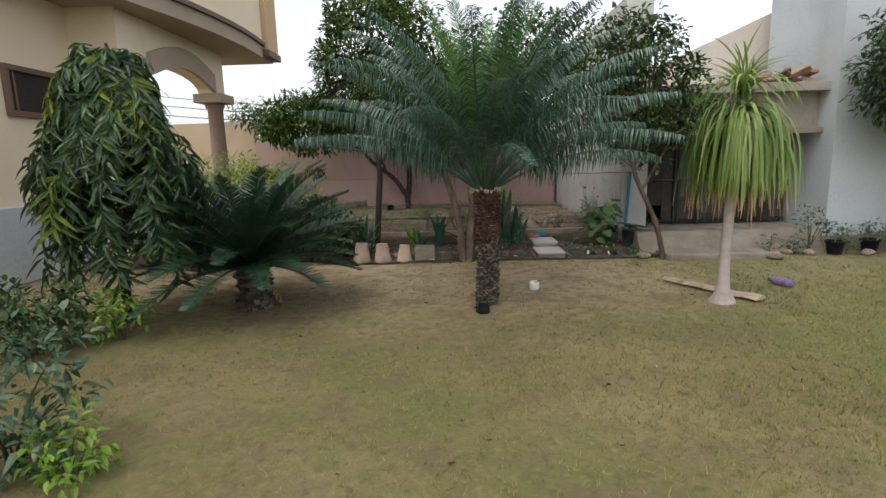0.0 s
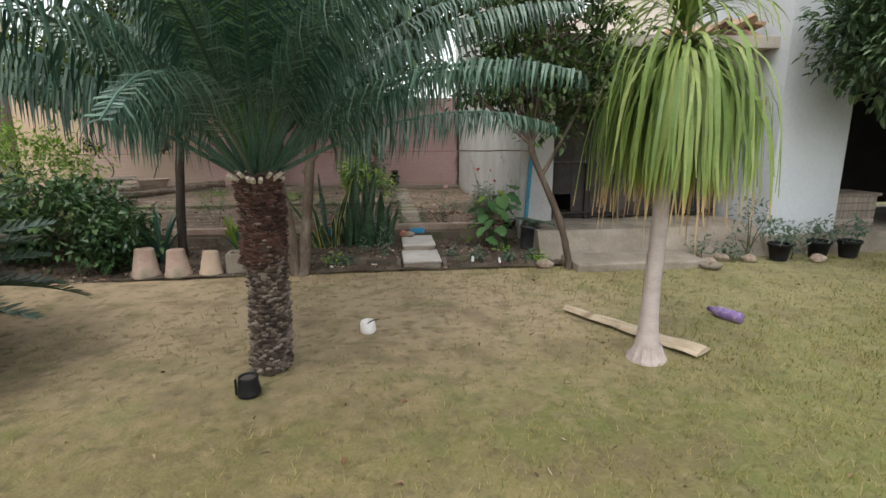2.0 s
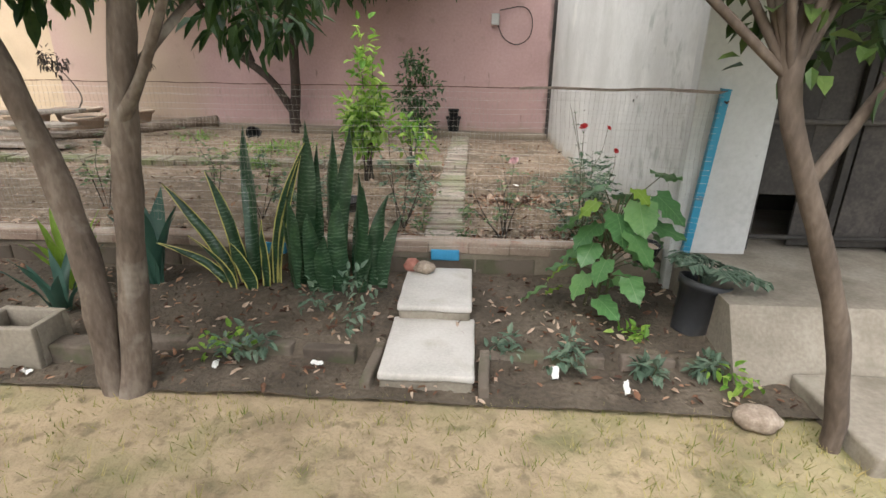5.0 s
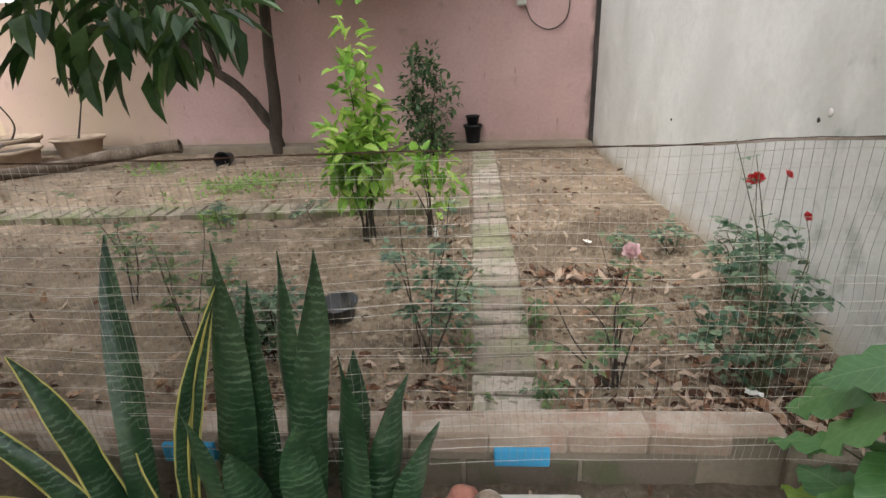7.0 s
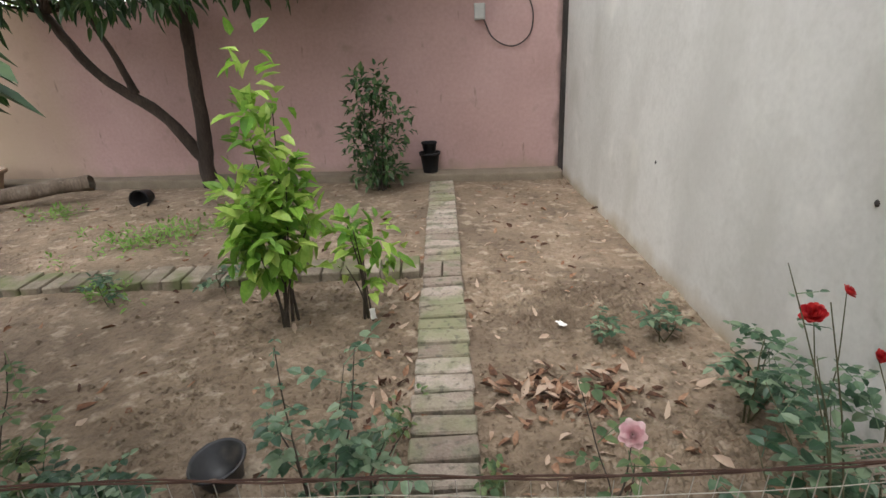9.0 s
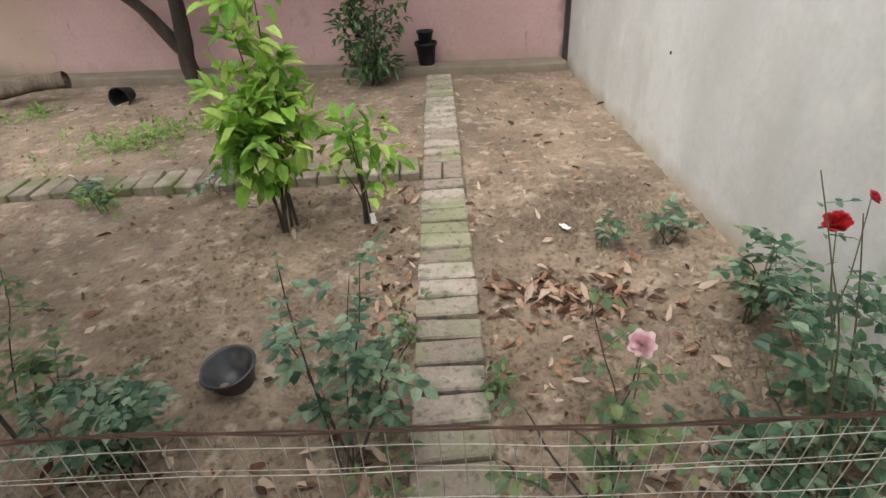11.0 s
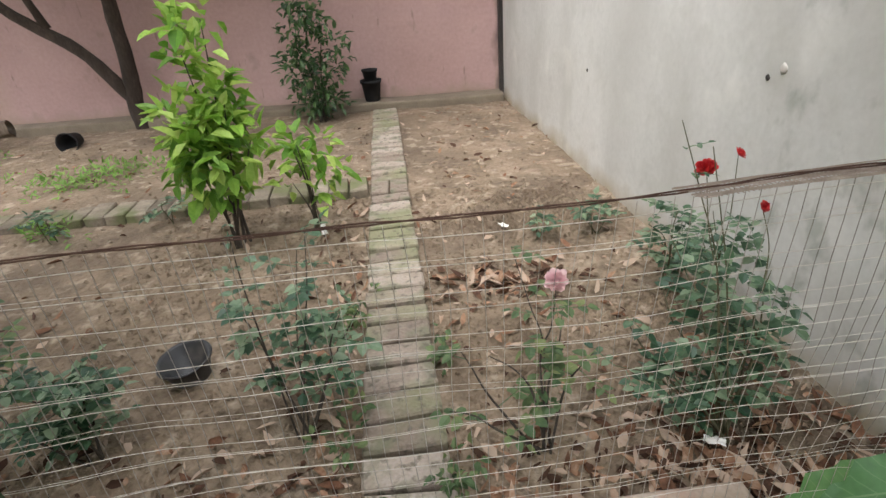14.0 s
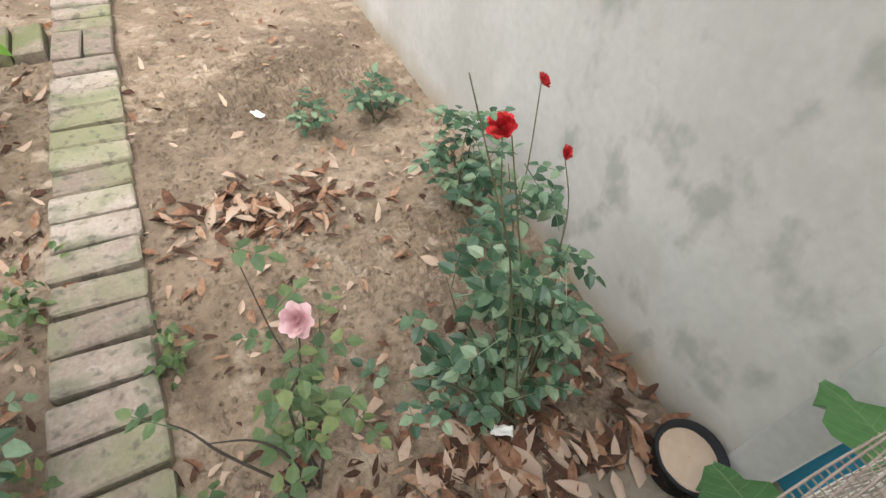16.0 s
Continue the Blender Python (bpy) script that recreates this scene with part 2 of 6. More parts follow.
M["rubber"] = layer(shade("black_rubber", [(0.018, 0.018, 0.02), (0.035, 0.035, 0.038)], 6, 60, 0.42, 0.15, spec=0.5), (0.16, 0.14, 0.115), 0.5, 11, 0.52, 0.7)
M["bark"] = layer(shade("tan_bark", [(0.06, 0.043, 0.031), (0.13, 0.098, 0.074), (0.24, 0.195, 0.155)], 7, 60, 0.95, 0.9, 0.01, stretch=(1, 1, 0.35)), (0.34, 0.30, 0.25), 0.6, 5, 0.56, 0.68)
M["citrusbark"] = shade("brown_citrus_bark", [(0.05, 0.036, 0.027), (0.10, 0.074, 0.056), (0.17, 0.13, 0.10)], 7, 60, 0.95, 0.9, 0.01, stretch=(1, 1, 0.35))
M["darkbark"] = shade("dark_bark", [(0.022, 0.016, 0.012), (0.045, 0.033, 0.026), (0.085, 0.062, 0.05)], 8, 70, 0.95, 0.9, 0.01, stretch=(1, 1, 0.3))
M["palmbark"] = shade("palm_leaf_base_scales", [(0.045, 0.033, 0.025), (0.10, 0.075, 0.057), (0.25, 0.21, 0.17)], 6, 70, 0.95, 0.6, 0.01, island=0.45)
M["palmred"] = shade("reddish_palm_fibre", [(0.038, 0.019, 0.014), (0.08, 0.037, 0.028), (0.145, 0.075, 0.058)], 8, 70, 0.95, 0.6, 0.01, island=0.4)
M["cutstub"] = shade("pale_cut_stub", [(0.42, 0.35, 0.27), (0.6, 0.53, 0.44)], 9, 60, 0.9, 0.3, island=0.3)
M["ponybark"] = shade("smooth_grey_trunk", [(0.33, 0.28, 0.25), (0.43, 0.37, 0.34), (0.50, 0.44, 0.41)], 6, 60, 0.85, 0.5, 0.006, stretch=(1, 1, 2.5))


def leaf(name, cols, island=0.5, tr=0.28, rough=0.5, spec=0.45, **kw):
    return shade(name, cols, 3.0, 60, rough, 0.0, island=island, translucent=tr, spec=spec, contrast=(0.25, 0.75), **kw)


M["frond"] = leaf("palm_frond_green", [(0.018, 0.052, 0.034), (0.042, 0.10, 0.064), (0.14, 0.225, 0.165)], 0.6, 0.15, 0.32, 0.6)
M["frond_young"] = leaf("young_frond_green", [(0.07, 0.16, 0.04), (0.12, 0.25, 0.06), (0.19, 0.32, 0.10)], 0.4, 0.35, 0.45)
M["sago"] = leaf("sago_green", [(0.012, 0.038, 0.018), (0.026, 0.066, 0.034), (0.07, 0.125, 0.078)], 0.4, 0.12, 0.3, 0.6)
M["rachis"] = shade("frond_rib", [(0.10, 0.13, 0.05), (0.18, 0.19, 0.08)], 8, 50, 0.6, 0.1)
M["citrus"] = leaf("citrus_leaf", [(0.02, 0.045, 0.012), (0.045, 0.085, 0.02), (0.10, 0.15, 0.04)], 0.5, 0.25, 0.4)
M["mango"] = leaf("dark_broad_leaf", [(0.015, 0.04, 0.012), (0.03, 0.075, 0.02), (0.07, 0.13, 0.035)], 0.5, 0.25, 0.4)
M["bigtree"] = leaf("deep_green_foliage", [(0.025, 0.06, 0.012), (0.065, 0.125, 0.022), (0.18, 0.24, 0.045)], 0.6, 0.3, 0.5)
M["righttree"] = leaf("grey_green_foliage", [(0.02, 0.05, 0.02), (0.05, 0.10, 0.04), (0.13, 0.19, 0.085)], 0.6, 0.2, 0.4)
M["ashoka"] = leaf("weeping_leaf_green", [(0.015, 0.045, 0.015), (0.035, 0.085, 0.028), (0.09, 0.16, 0.04)], 0.5, 0.25, 0.35, 0.6)
M["ashoka_young"] = leaf("yellow_green_leaf", [(0.15, 0.22, 0.03), (0.26, 0.32, 0.05)], 0.5, 0.4, 0.5)
M["shrub"] = leaf("glossy_shrub_leaf", [(0.022, 0.058, 0.018), (0.045, 0.105, 0.032), (0.12, 0.20, 0.075)], 0.6, 0.2, 0.3)
M["bright"] = leaf("fresh_green_leaf", [(0.11, 0.25, 0.03), (0.25, 0.43, 0.06), (0.46, 0.58, 0.15)], 0.5, 0.45, 0.5)
M["rose_leaf"] = leaf("rose_leaf", [(0.028, 0.075, 0.036), (0.07, 0.142, 0.072), (0.21, 0.29, 0.175)], 0.8, 0.3, 0.4, 0.6)
M["rose_pale"] = leaf("pale_rose_leaf", [(0.06, 0.11, 0.045), (0.11, 0.17, 0.07), (0.2, 0.24, 0.09)], 0.5, 0.3, 0.55)
M["stem"] = shade("green_brown_stem", [(0.06, 0.06, 0.03), (0.11, 0.10, 0.05)], 12, 60, 0.8, 0.2)
M["dstem"] = shade("dark_woody_stem", [(0.035, 0.028, 0.022), (0.07, 0.055, 0.042)], 12, 60, 0.9, 0.4)
M["red"] = leaf("red_petal", [(0.38, 0.012, 0.02), (0.58, 0.03, 0.035), (0.68, 0.08, 0.07)], 0.4, 0.25, 0.6)
M["pinkpetal"] = leaf("pink_petal", [(0.74, 0.48, 0.51), (0.86, 0.67, 0.67)], 0.4, 0.3, 0.6)
M["litter"] = leaf("dry_fallen_leaf", [(0.07, 0.037, 0.024), (0.19, 0.095, 0.056), (0.34, 0.205, 0.13), (0.45, 0.34, 0.26)], 0.8, 0.1, 0.85, 0.2)
M["grass"] = leaf("dry_grass_blade", [(0.13, 0.15, 0.035), (0.24, 0.22, 0.07), (0.38, 0.31, 0.14)], 0.7, 0.3, 0.8, 0.2)
M["weed"] = leaf("low_weed_green", [(0.12, 0.25, 0.04), (0.24, 0.40, 0.09)], 0.5, 0.3, 0.6)
M["bigleaf"] = leaf("soft_broad_leaf", [(0.06, 0.155, 0.05), (0.10, 0.235, 0.075), (0.17, 0.32, 0.11)], 0, 0.3, 0.38, 0.6, rnd=0.45)
M["limeleaf"] = leaf("lime_leaf", [(0.16, 0.28, 0.03), (0.24, 0.36, 0.05)], 0, 0.4, 0.5, rnd=0.3)
M["dusty"] = leaf("dusty_blue_green_leaf", [(0.07, 0.115, 0.075), (0.11, 0.165, 0.11), (0.17, 0.22, 0.155)], 0.5, 0.2, 0.7)
M["agave"] = leaf("blue_green_succulent", [(0.03, 0.085, 0.06), (0.055, 0.125, 0.09)], 0, 0.08, 0.5, rnd=0.3)
M["white"] = shade("white_scrap", [(0.7, 0.68, 0.64), (0.82, 0.81, 0.78)], 20, 90, 0.7, 0.2)
M["rock"] = shade("mottled_stone", [(0.15, 0.11, 0.08), (0.27, 0.21, 0.16), (0.45, 0.38, 0.31)], 18, 90, 0.9, 0.6, 0.006)
M["redrock"] = shade("red_brick_shard", [(0.26, 0.10, 0.075), (0.36, 0.16, 0.12)], 18, 90, 0.9, 0.6, 0.006)
M["plank"] = layer(shade("split_pale_wood", [(0.33, 0.25, 0.165), (0.46, 0.37, 0.26), (0.57, 0.49, 0.38)], 6, 60, 0.85, 0.5, 0.006, stretch=(1, 8, 8)), (0.2, 0.14, 0.08), 0.7, 7, 0.6, 0.72)
M["purple"] = shade("purple_plastic", [(0.15, 0.085, 0.25), (0.23, 0.15, 0.34), (0.42, 0.36, 0.48)], 22, 60, 0.4, 0.1)
M["purplecap"] = shade("dark_purple_plastic", [(0.07, 0.03, 0.13), (0.10, 0.05, 0.18)], 20, 60, 0.4, 0.1)
M["hem"] = shade("rusty_brown_netting", [(0.20, 0.155, 0.125), (0.32, 0.26, 0.22), (0.50, 0.43, 0.38)], 9, 60, 0.8, 0.0)
M["wire"] = shade("galvanised_wire", [(0.10, 0.09, 0.08), (0.26, 0.235, 0.205), (0.52, 0.48, 0.43)], 2, 60, 0.6, 0.0, metal=0.3)
M["palewire"] = shade("pale_galvanised_wire", [(0.34, 0.31, 0.27), (0.52, 0.48, 0.43), (0.70, 0.66, 0.6)], 3, 60, 0.5, 0.0, metal=0.2)
M["cable"] = shade("black_cable", [(0.015, 0.014, 0.014), (0.03, 0.03, 0.03)], 9, 60, 0.6, 0.0)
# Rust of hook and cord; also the painted shade on the blue post.
M["rust_and_shade"] = shade("dark_rust_and_post_shade", [(0.05, 0.025, 0.018), (0.10, 0.05, 0.035)], 12, 60, 0.85, 0.4)
M["meterbox"] = shade("grey_plastic_box", [(0.42, 0.42, 0.40), (0.5, 0.5, 0.48)], 8, 60, 0.5, 0.1)
M["roofrubble"] = shade("tile_rubble", [(0.30, 0.18, 0.11), (0.46, 0.33, 0.22), (0.12, 0.08, 0.06)], 9, 60, 0.9, 0.5, rnd=0.5, world_place=True)


def veined(m, pale):
    """Pale midrib and slanting side veins on a leaf that lies along x."""
    n, l = m.node_tree.nodes, m.node_tree.links
    b = n["Principled BSDF"]
    old = b.inputs["Base Color"].links[0].from_socket
    sp = n.new("ShaderNodeSeparateXYZ")
    l.new(n.new("ShaderNodeTexCoord").outputs["Object"], sp.inputs[0])

    def op(kind, a, c):
        q = n.new("ShaderNodeMath")
        q.operation = kind
        for k, v in enumerate((a, c)):
            if isinstance(v, (int, float)):
                q.inputs[k].default_value = v
            elif v is not None:
                l.new(v, q.inputs[k])
        return q.outputs[0]

    across = op('ABSOLUTE', sp.outputs["Y"], None)
    side = op('PINGPONG', op('SUBTRACT', sp.outputs["X"], op('MULTIPLY', across, 0.75)), 0.014)
    vein = op('MULTIPLY', op('LESS_THAN', side, 0.0013), 0.28)
    rib = op('MULTIPLY', op('LESS_THAN', across, 0.0018), 0.5)
    mix = n.new("ShaderNodeMix")
    mix.data_type = 'RGBA'
    mix.inputs[7].default_value = (*pale, 1)
    l.new(op('MAXIMUM', vein, rib), mix.inputs[0])
    l.new(old, mix.inputs[6])
    for link in list(old.links):
        if link.to_node != mix:
            l.new(mix.outputs[2], link.to_socket)
    bp = n.new("ShaderNodeBump")
    bp.inputs["Strength"].default_value, bp.inputs["Distance"].default_value = 0.6, 0.004
    l.new(side, bp.inputs["Height"])
    l.new(bp.outputs[0], b.inputs["Normal"])
    return m


veined(M["bigleaf"], (0.24, 0.36, 0.17))
veined(M["limeleaf"], (0.36, 0.45, 0.14))


def snake_mat():
    """Dark leaf with pale, wavy cross bands and a yellow margin."""
    m = shade("snake_plant_leaf", [(0.008, 0.026, 0.012), (0.02, 0.056, 0.024), (0.06, 0.12, 0.05)], 9, 60, 0.28, 0.05, translucent=0.08, spec=0.5)
    nt = m.node_tree
    n, l = nt.nodes, nt.links
    b = n["Principled BSDF"]
    uv = n.new("ShaderNodeUVMap")
    w = n.new("ShaderNodeTexWave")
    w.bands_direction = 'Y'
    w.inputs["Scale"].default_value, w.inputs["Distortion"].default_value, w.inputs["Detail"].default_value = 7.0, 5.0, 5.0
    w.inputs["Detail Scale"].default_value = 3.0
    l.new(uv.outputs[0], w.inputs["Vector"])
    r = n.new("ShaderNodeMapRange")
    r.inputs["From Min"].default_value, r.inputs["From Max"].default_value = 0.6, 1.0
    r.inputs["To Max"].default_value = 0.5
    l.new(w.outputs["Fac"], r.inputs["Value"])
    old = b.inputs["Base Color"].links[0].from_socket
    patchy = n.new("ShaderNodeTexNoise")
    patchy.inputs["Scale"].default_value, patchy.inputs["Detail"].default_value = 7.0, 3.0
    l.new(uv.outputs[0], patchy.inputs["Vector"])
    fade = n.new("ShaderNodeMapRange")
    fade.inputs["From Min"].default_value, fade.inputs["From Max"].default_value = 0.38, 0.62
    l.new(patchy.outputs["Fac"], fade.inputs["Value"])
    amount = n.new("ShaderNodeMath")
    amount.operation = 'MULTIPLY'
    l.new(fade.outputs[0], amount.inputs[0])
    l.new(r.outputs[0], amount.inputs[1])
    mix = n.new("ShaderNodeMix")
    mix.data_type = 'RGBA'
    mix.inputs[7].default_value = (0.19, 0.27, 0.18, 1)
    l.new(amount.outputs[0], mix.inputs[0])
    l.new(old, mix.inputs[6])
    l.new(mix.outputs[2], b.inputs["Base Color"])
    return m


M["snake"] = snake_mat()
M["snakeedge"] = shade("yellow_leaf_margin", [(0.48, 0.42, 0.10), (0.60, 0.55, 0.20)], 9, 60, 0.5, 0.0, translucent=0.1)


def pony_mat():
    """Long strap leaf: green near the crown, yellowing and drying to tan at the low tips."""
    m = leaf("ponytail_leaf", [(0.12, 0.20, 0.045), (0.22, 0.31, 0.08), (0.34, 0.41, 0.14)], 0.5, 0.3, 0.5)
    layer(m, (0.36, 0.34, 0.07), 0.75, 8, 0.85, 1.25, axis="Z", span=(1.45, 0.9))
    return layer(m, (0.52, 0.36, 0.19), 0.95, 9, 0.9, 1.15, axis="Z", span=(1.2, 0.92))


M["pony"] = pony_mat()

# ---- builders ----
rng = random.Random(7)


def mesh_from(name, verts, faces, material, smooth=False, uvs=None):
    me = bpy.data.meshes.new(name)
    me.from_pydata([tuple(v) for v in verts], [], faces)
    me.materials.append(material)
    if uvs is not None:
        lay = me.uv_layers.new(name="UVMap")
        for lp in me.loops:
            lay.data[lp.index].uv = uvs[lp.vertex_index]
    if smooth:
        me.polygons.foreach_set("use_smooth", [True] * len(me.polygons))
    me.update()
    return me


def bm_mesh(name, bm, material, smooth=False):
    me = bpy.data.meshes.new(name)
    bm.normal_update()
    bm.to_mesh(me)
    bm.free()
    me.materials.append(material)
    if smooth:
        me.polygons.foreach_set("use_smooth", [True] * len(me.polygons))
    return me


def part(name, data, parent=None, label="", m=None):
    """Link a mesh as one object under a thing or a part; m is its pose in the parent's frame."""
    ob = new(name, data)
    if parent is not None:
        ob.parent = parent
    if m is not None:
        ob.matrix_basis = m
    return tagged(ob, label)


def thing(name, m, label, category, group="", kind=""):
    ob = new(name)
    ob.empty_display_size = 0.1
    ob.matrix_basis = m
    return tagged(ob, label, category, group, kind)


def box_bm(bm, lo, hi, bevel=0.0, seg=2, jitter=0.0):
    r = bmesh.ops.create_cube(bm, size=1.0)
    vs = r["verts"]
    for v in vs:
        v.co = Vector([lo[i] + (v.co[i] + 0.5) * (hi[i] - lo[i]) for i in range(3)])
        if jitter:
            v.co += Vector([rng.uniform(-jitter, jitter) for _ in range(3)])
    if bevel:
        es = list({e for v in vs for e in v.link_edges})
        bmesh.ops.bevel(bm, geom=es, offset=bevel, segments=seg, affect='EDGES', profile=0.6)


def box(name, lo, hi, material, bevel=0.0, jitter=0.0, seg=2):
    bm = bmesh.new()
    box_bm(bm, lo, hi, bevel, seg, jitter)
    return bm_mesh(name, bm, material)


def rough_block(name, lo, hi, material, cut=6, amp=0.008, bevel=0.015):
    """A block with worn, uneven faces and rounded edges."""
    bm = bmesh.new()
    box_bm(bm, lo, hi, bevel, 2)
    bmesh.ops.subdivide_edges(bm, edges=[e for e in bm.edges if e.calc_length() > 0.04], cuts=cut, use_grid_fill=True)
    for v in bm.verts:
        v.co += noise.noise_vector(v.co * 9) * amp + noise.noise_vector(v.co * 31) * amp * 0.4
    return bm_mesh(name, bm, material, True)


def prism(name, outline, axis, lo, hi, material):
    """Extrude a 2D outline along an axis ('x', 'y' or 'z') from lo to hi."""
    def place(a, b, c):
        return {"x": (c, a, b), "y": (a, c, b), "z": (a, b, c)}[axis]
    n = len(outline)
    verts = [place(a, b, lo) for a, b in outline] + [place(a, b, hi) for a, b in outline]
    faces = [tuple(range(n)), tuple(range(2 * n - 1, n - 1, -1))] + [(i, i + n, (i + 1) % n + n, (i + 1) % n) for i in range(n)]
    bm = bmesh.new()
    vs = [bm.verts.new(v) for v in verts]
    for f in faces:
        bm.faces.new([vs[i] for i in f])
    bmesh.ops.recalc_face_normals(bm, faces=bm.faces)
    return bm_mesh(name, bm, material)


def lathe(name, profile, material, seg=28, smooth=True, wobble=0.0):
    """Turn a profile of (radius, z) round the z axis."""
    verts, faces = [], []
    for r, z in profile:
        for k in range(seg):
            a = 2 * math.pi * k / seg
            w = 1 + wobble * noise.noise(Vector((math.cos(a) * 2, math.sin(a) * 2, z * 9)))
            verts.append((r * w * math.cos(a), r * w * math.sin(a), z))
    for i in range(len(profile) - 1):
        for k in range(seg):
            a, b = i * seg + k, i * seg + (k + 1) % seg
            faces.append((a, b, b + seg, a + seg))
    return mesh_from(name, verts, faces, material, smooth)


def tube_data(pts, radii, seg=8, verts=None, faces=None, rough=0.0, cap=True):
    """Append a tapered tube along points to a vertex and face list."""
    verts = [] if verts is None else verts
    faces = [] if faces is None else faces
    pts = [Vector(p) for p in pts]
    base = len(verts)
    ref = Vector((0.31, 0.87, 0.12))
    for i, p in enumerate(pts):
        d = (pts[min(i + 1, len(pts) - 1)] - pts[max(i - 1, 0)]).normalized()
        u = d.cross(ref).normalized()
        w = d.cross(u)
        for k in range(seg):
            a = 2 * math.pi * k / seg
            q = u * math.cos(a) + w * math.sin(a)
            r = radii[i] * (1 + rough * noise.noise(p * 7 + q * 2.5))
            verts.append(p + q * r)
    for i in range(len(pts) - 1):
        for k in range(seg):
            a, b = base + i * seg + k, base + i * seg + (k + 1) % seg
            faces.append((a, b, b + seg, a + seg))
    if cap:
        faces.append(tuple(base + (len(pts) - 1) * seg + k for k in range(seg)))
    return verts, faces


def bend(pts, steps=6):
    """Smooth a polyline (Catmull-Rom)."""
    P = [Vector(p) for p in pts]
    P = [2 * P[0] - P[1]] + P + [2 * P[-1] - P[-2]]
    out = []
    for i in range(1, len(P) - 2):
        for s in range(steps):
            t = s / steps
            a, b, c, d = P[i - 1:i + 3]
            out.append(0.5 * ((2 * b) + (c - a) * t + (2 * a - 5 * b + 4 * c - d) * t * t + (3 * b - a - 3 * c + d) * t ** 3))
    out.append(P[-2])
    return out


def taper(n, r0, r1, power=1.0):
    return [r0 + (r1 - r0) * (i / max(1, n - 1)) ** power for i in range(n)]


def add_leaf(verts, faces, p, d, up, ln, wd, fold=0.25, curl=0.15, wide=0.45):
    """One folded, pointed leaf: six vertices."""
    d = d.normalized()
    s = d.cross(up)
    s = s.normalized() if s.length > 1e-4 else Vector((1, 0, 0))
    n = s.cross(d)
    b = len(verts)
    lift = n * wd * fold
    a1, a2 = d * ln * wide * 0.62, d * ln * (wide * 0.5 + 0.45)
    verts += [p, p + a1 + s * wd * 0.46 + lift, p + a2 + s * wd * 0.36 + lift * 0.7 - n * ln * curl * 0.45, p + d * ln - n * ln * curl,
              p + a2 - s * wd * 0.36 + lift * 0.7 - n * ln * curl * 0.45, p + a1 - s * wd * 0.46 + lift, p + d * ln * 0.5 - n * ln * curl * 0.2]
    faces += [(b, b + 6, b + 1), (b + 1, b + 6, b + 2), (b + 2, b + 6, b + 3), (b + 3, b + 6, b + 4), (b + 4, b + 6, b + 5), (b + 5, b + 6, b)]


def rand_dir(r=rng, up=0.0):
    while True:
        v = Vector((r.uniform(-1, 1), r.uniform(-1, 1), r.uniform(-1, 1)))
        if 0.1 < v.length < 1:
            v.normalize()
            v.z += up
            return v.normalized()


def crown_mesh(name, clumps, material, per, ln, wd, spread, droop=0.2, seed=1):
    """Leaves round clump centres, each pointing outwards and hanging a little."""
    r = random.Random(seed)
    verts, faces = [], []
    for c in clumps:
        c = Vector(c)
        for _ in range(per):
            o = rand_dir(r) * spread * r.uniform(0.15, 1) ** 0.6
            d = (o.normalized() + rand_dir(r) * 0.7 + Vector((0, 0, -droop))).normalized()
            k = r.uniform(0.65, 1.2)
            add_leaf(verts, faces, c + o, d, Vector((r.uniform(-.4, .4), r.uniform(-.4, .4), 1)), ln * k, wd * k)
    return mesh_from(name, verts, faces, material)


def blob_points(centre, size, n, seed, gap=0.15, lump=0.45, shell=0.55):
    """Scatter clump centres in an uneven ellipsoid, more towards its outside."""
    r = random.Random(seed)
    out = []
    while len(out) < n:
        v = rand_dir(r) * (shell + (1 - shell) * r.random()) ** 0.5
        lim = 1 + lump * noise.noise(v * 1.7 + Vector((seed * 3.1, 0, 0)))
        v = v * lim
        if noise.noise(v * 3.0 + Vector((0, seed * 2.7, 0))) < -gap:
            continue
        out.append((centre[0] + v.x * size[0], centre[1] + v.y * size[1], centre[2] + v.z * size[2]))
    return out


def limbs_mesh(name, base_lines, material, seg=9, rough=0.25):
    verts, faces = [], []
    for pts, r0, r1 in base_lines:
        q = bend(pts, 6)
        tube_data(q, taper(len(q), r0, r1), seg, verts, faces, rough)
    return mesh_from(name, verts, faces, material, True)


def twig_lines(root, clumps, n, seed, r0=0.014):
    r = random.Random(seed)
    out = []
    for c in r.sample(clumps, min(n, len(clumps))):
        a, b = Vector(root), Vector(c)
        mid = a.lerp(b, 0.5) + Vector((r.uniform(-.12, .12), r.uniform(-.12, .12), r.uniform(-.05, .18)))
        out.append(((a, mid, b), r0, 0.003))
    return out


def sheet(name, x0, x1, y0, y1, step, height, material):
    nx, ny = max(2, int((x1 - x0) / step)), max(2, int((y1 - y0) / step))
    verts = []
    for j in range(ny + 1):
        for i in range(nx + 1):
            x, y = x0 + (x1 - x0) * i / nx, y0 + (y1 - y0) * j / ny
            verts.append((x, y, height(x, y)))
    faces = [(j * (nx + 1) + i, j * (nx + 1) + i + 1, (j + 1) * (nx + 1) + i + 1, (j + 1) * (nx + 1) + i) for j in range(ny) for i in range(nx)]
    return mesh_from(name, verts, faces, material, True)


def structure(name, data, label, category="", m=None):
    ob = part(name, data, m=m)
    return tagged(ob, label, category, kind="structure")


# ---- ground ----
def lawn_z(x, y):
    return 0.012 * noise.noise(Vector((x * 0.9, y * 0.9, 3))) + 0.006 * noise.noise(Vector((x * 5, y * 5, 9))) - 0.006


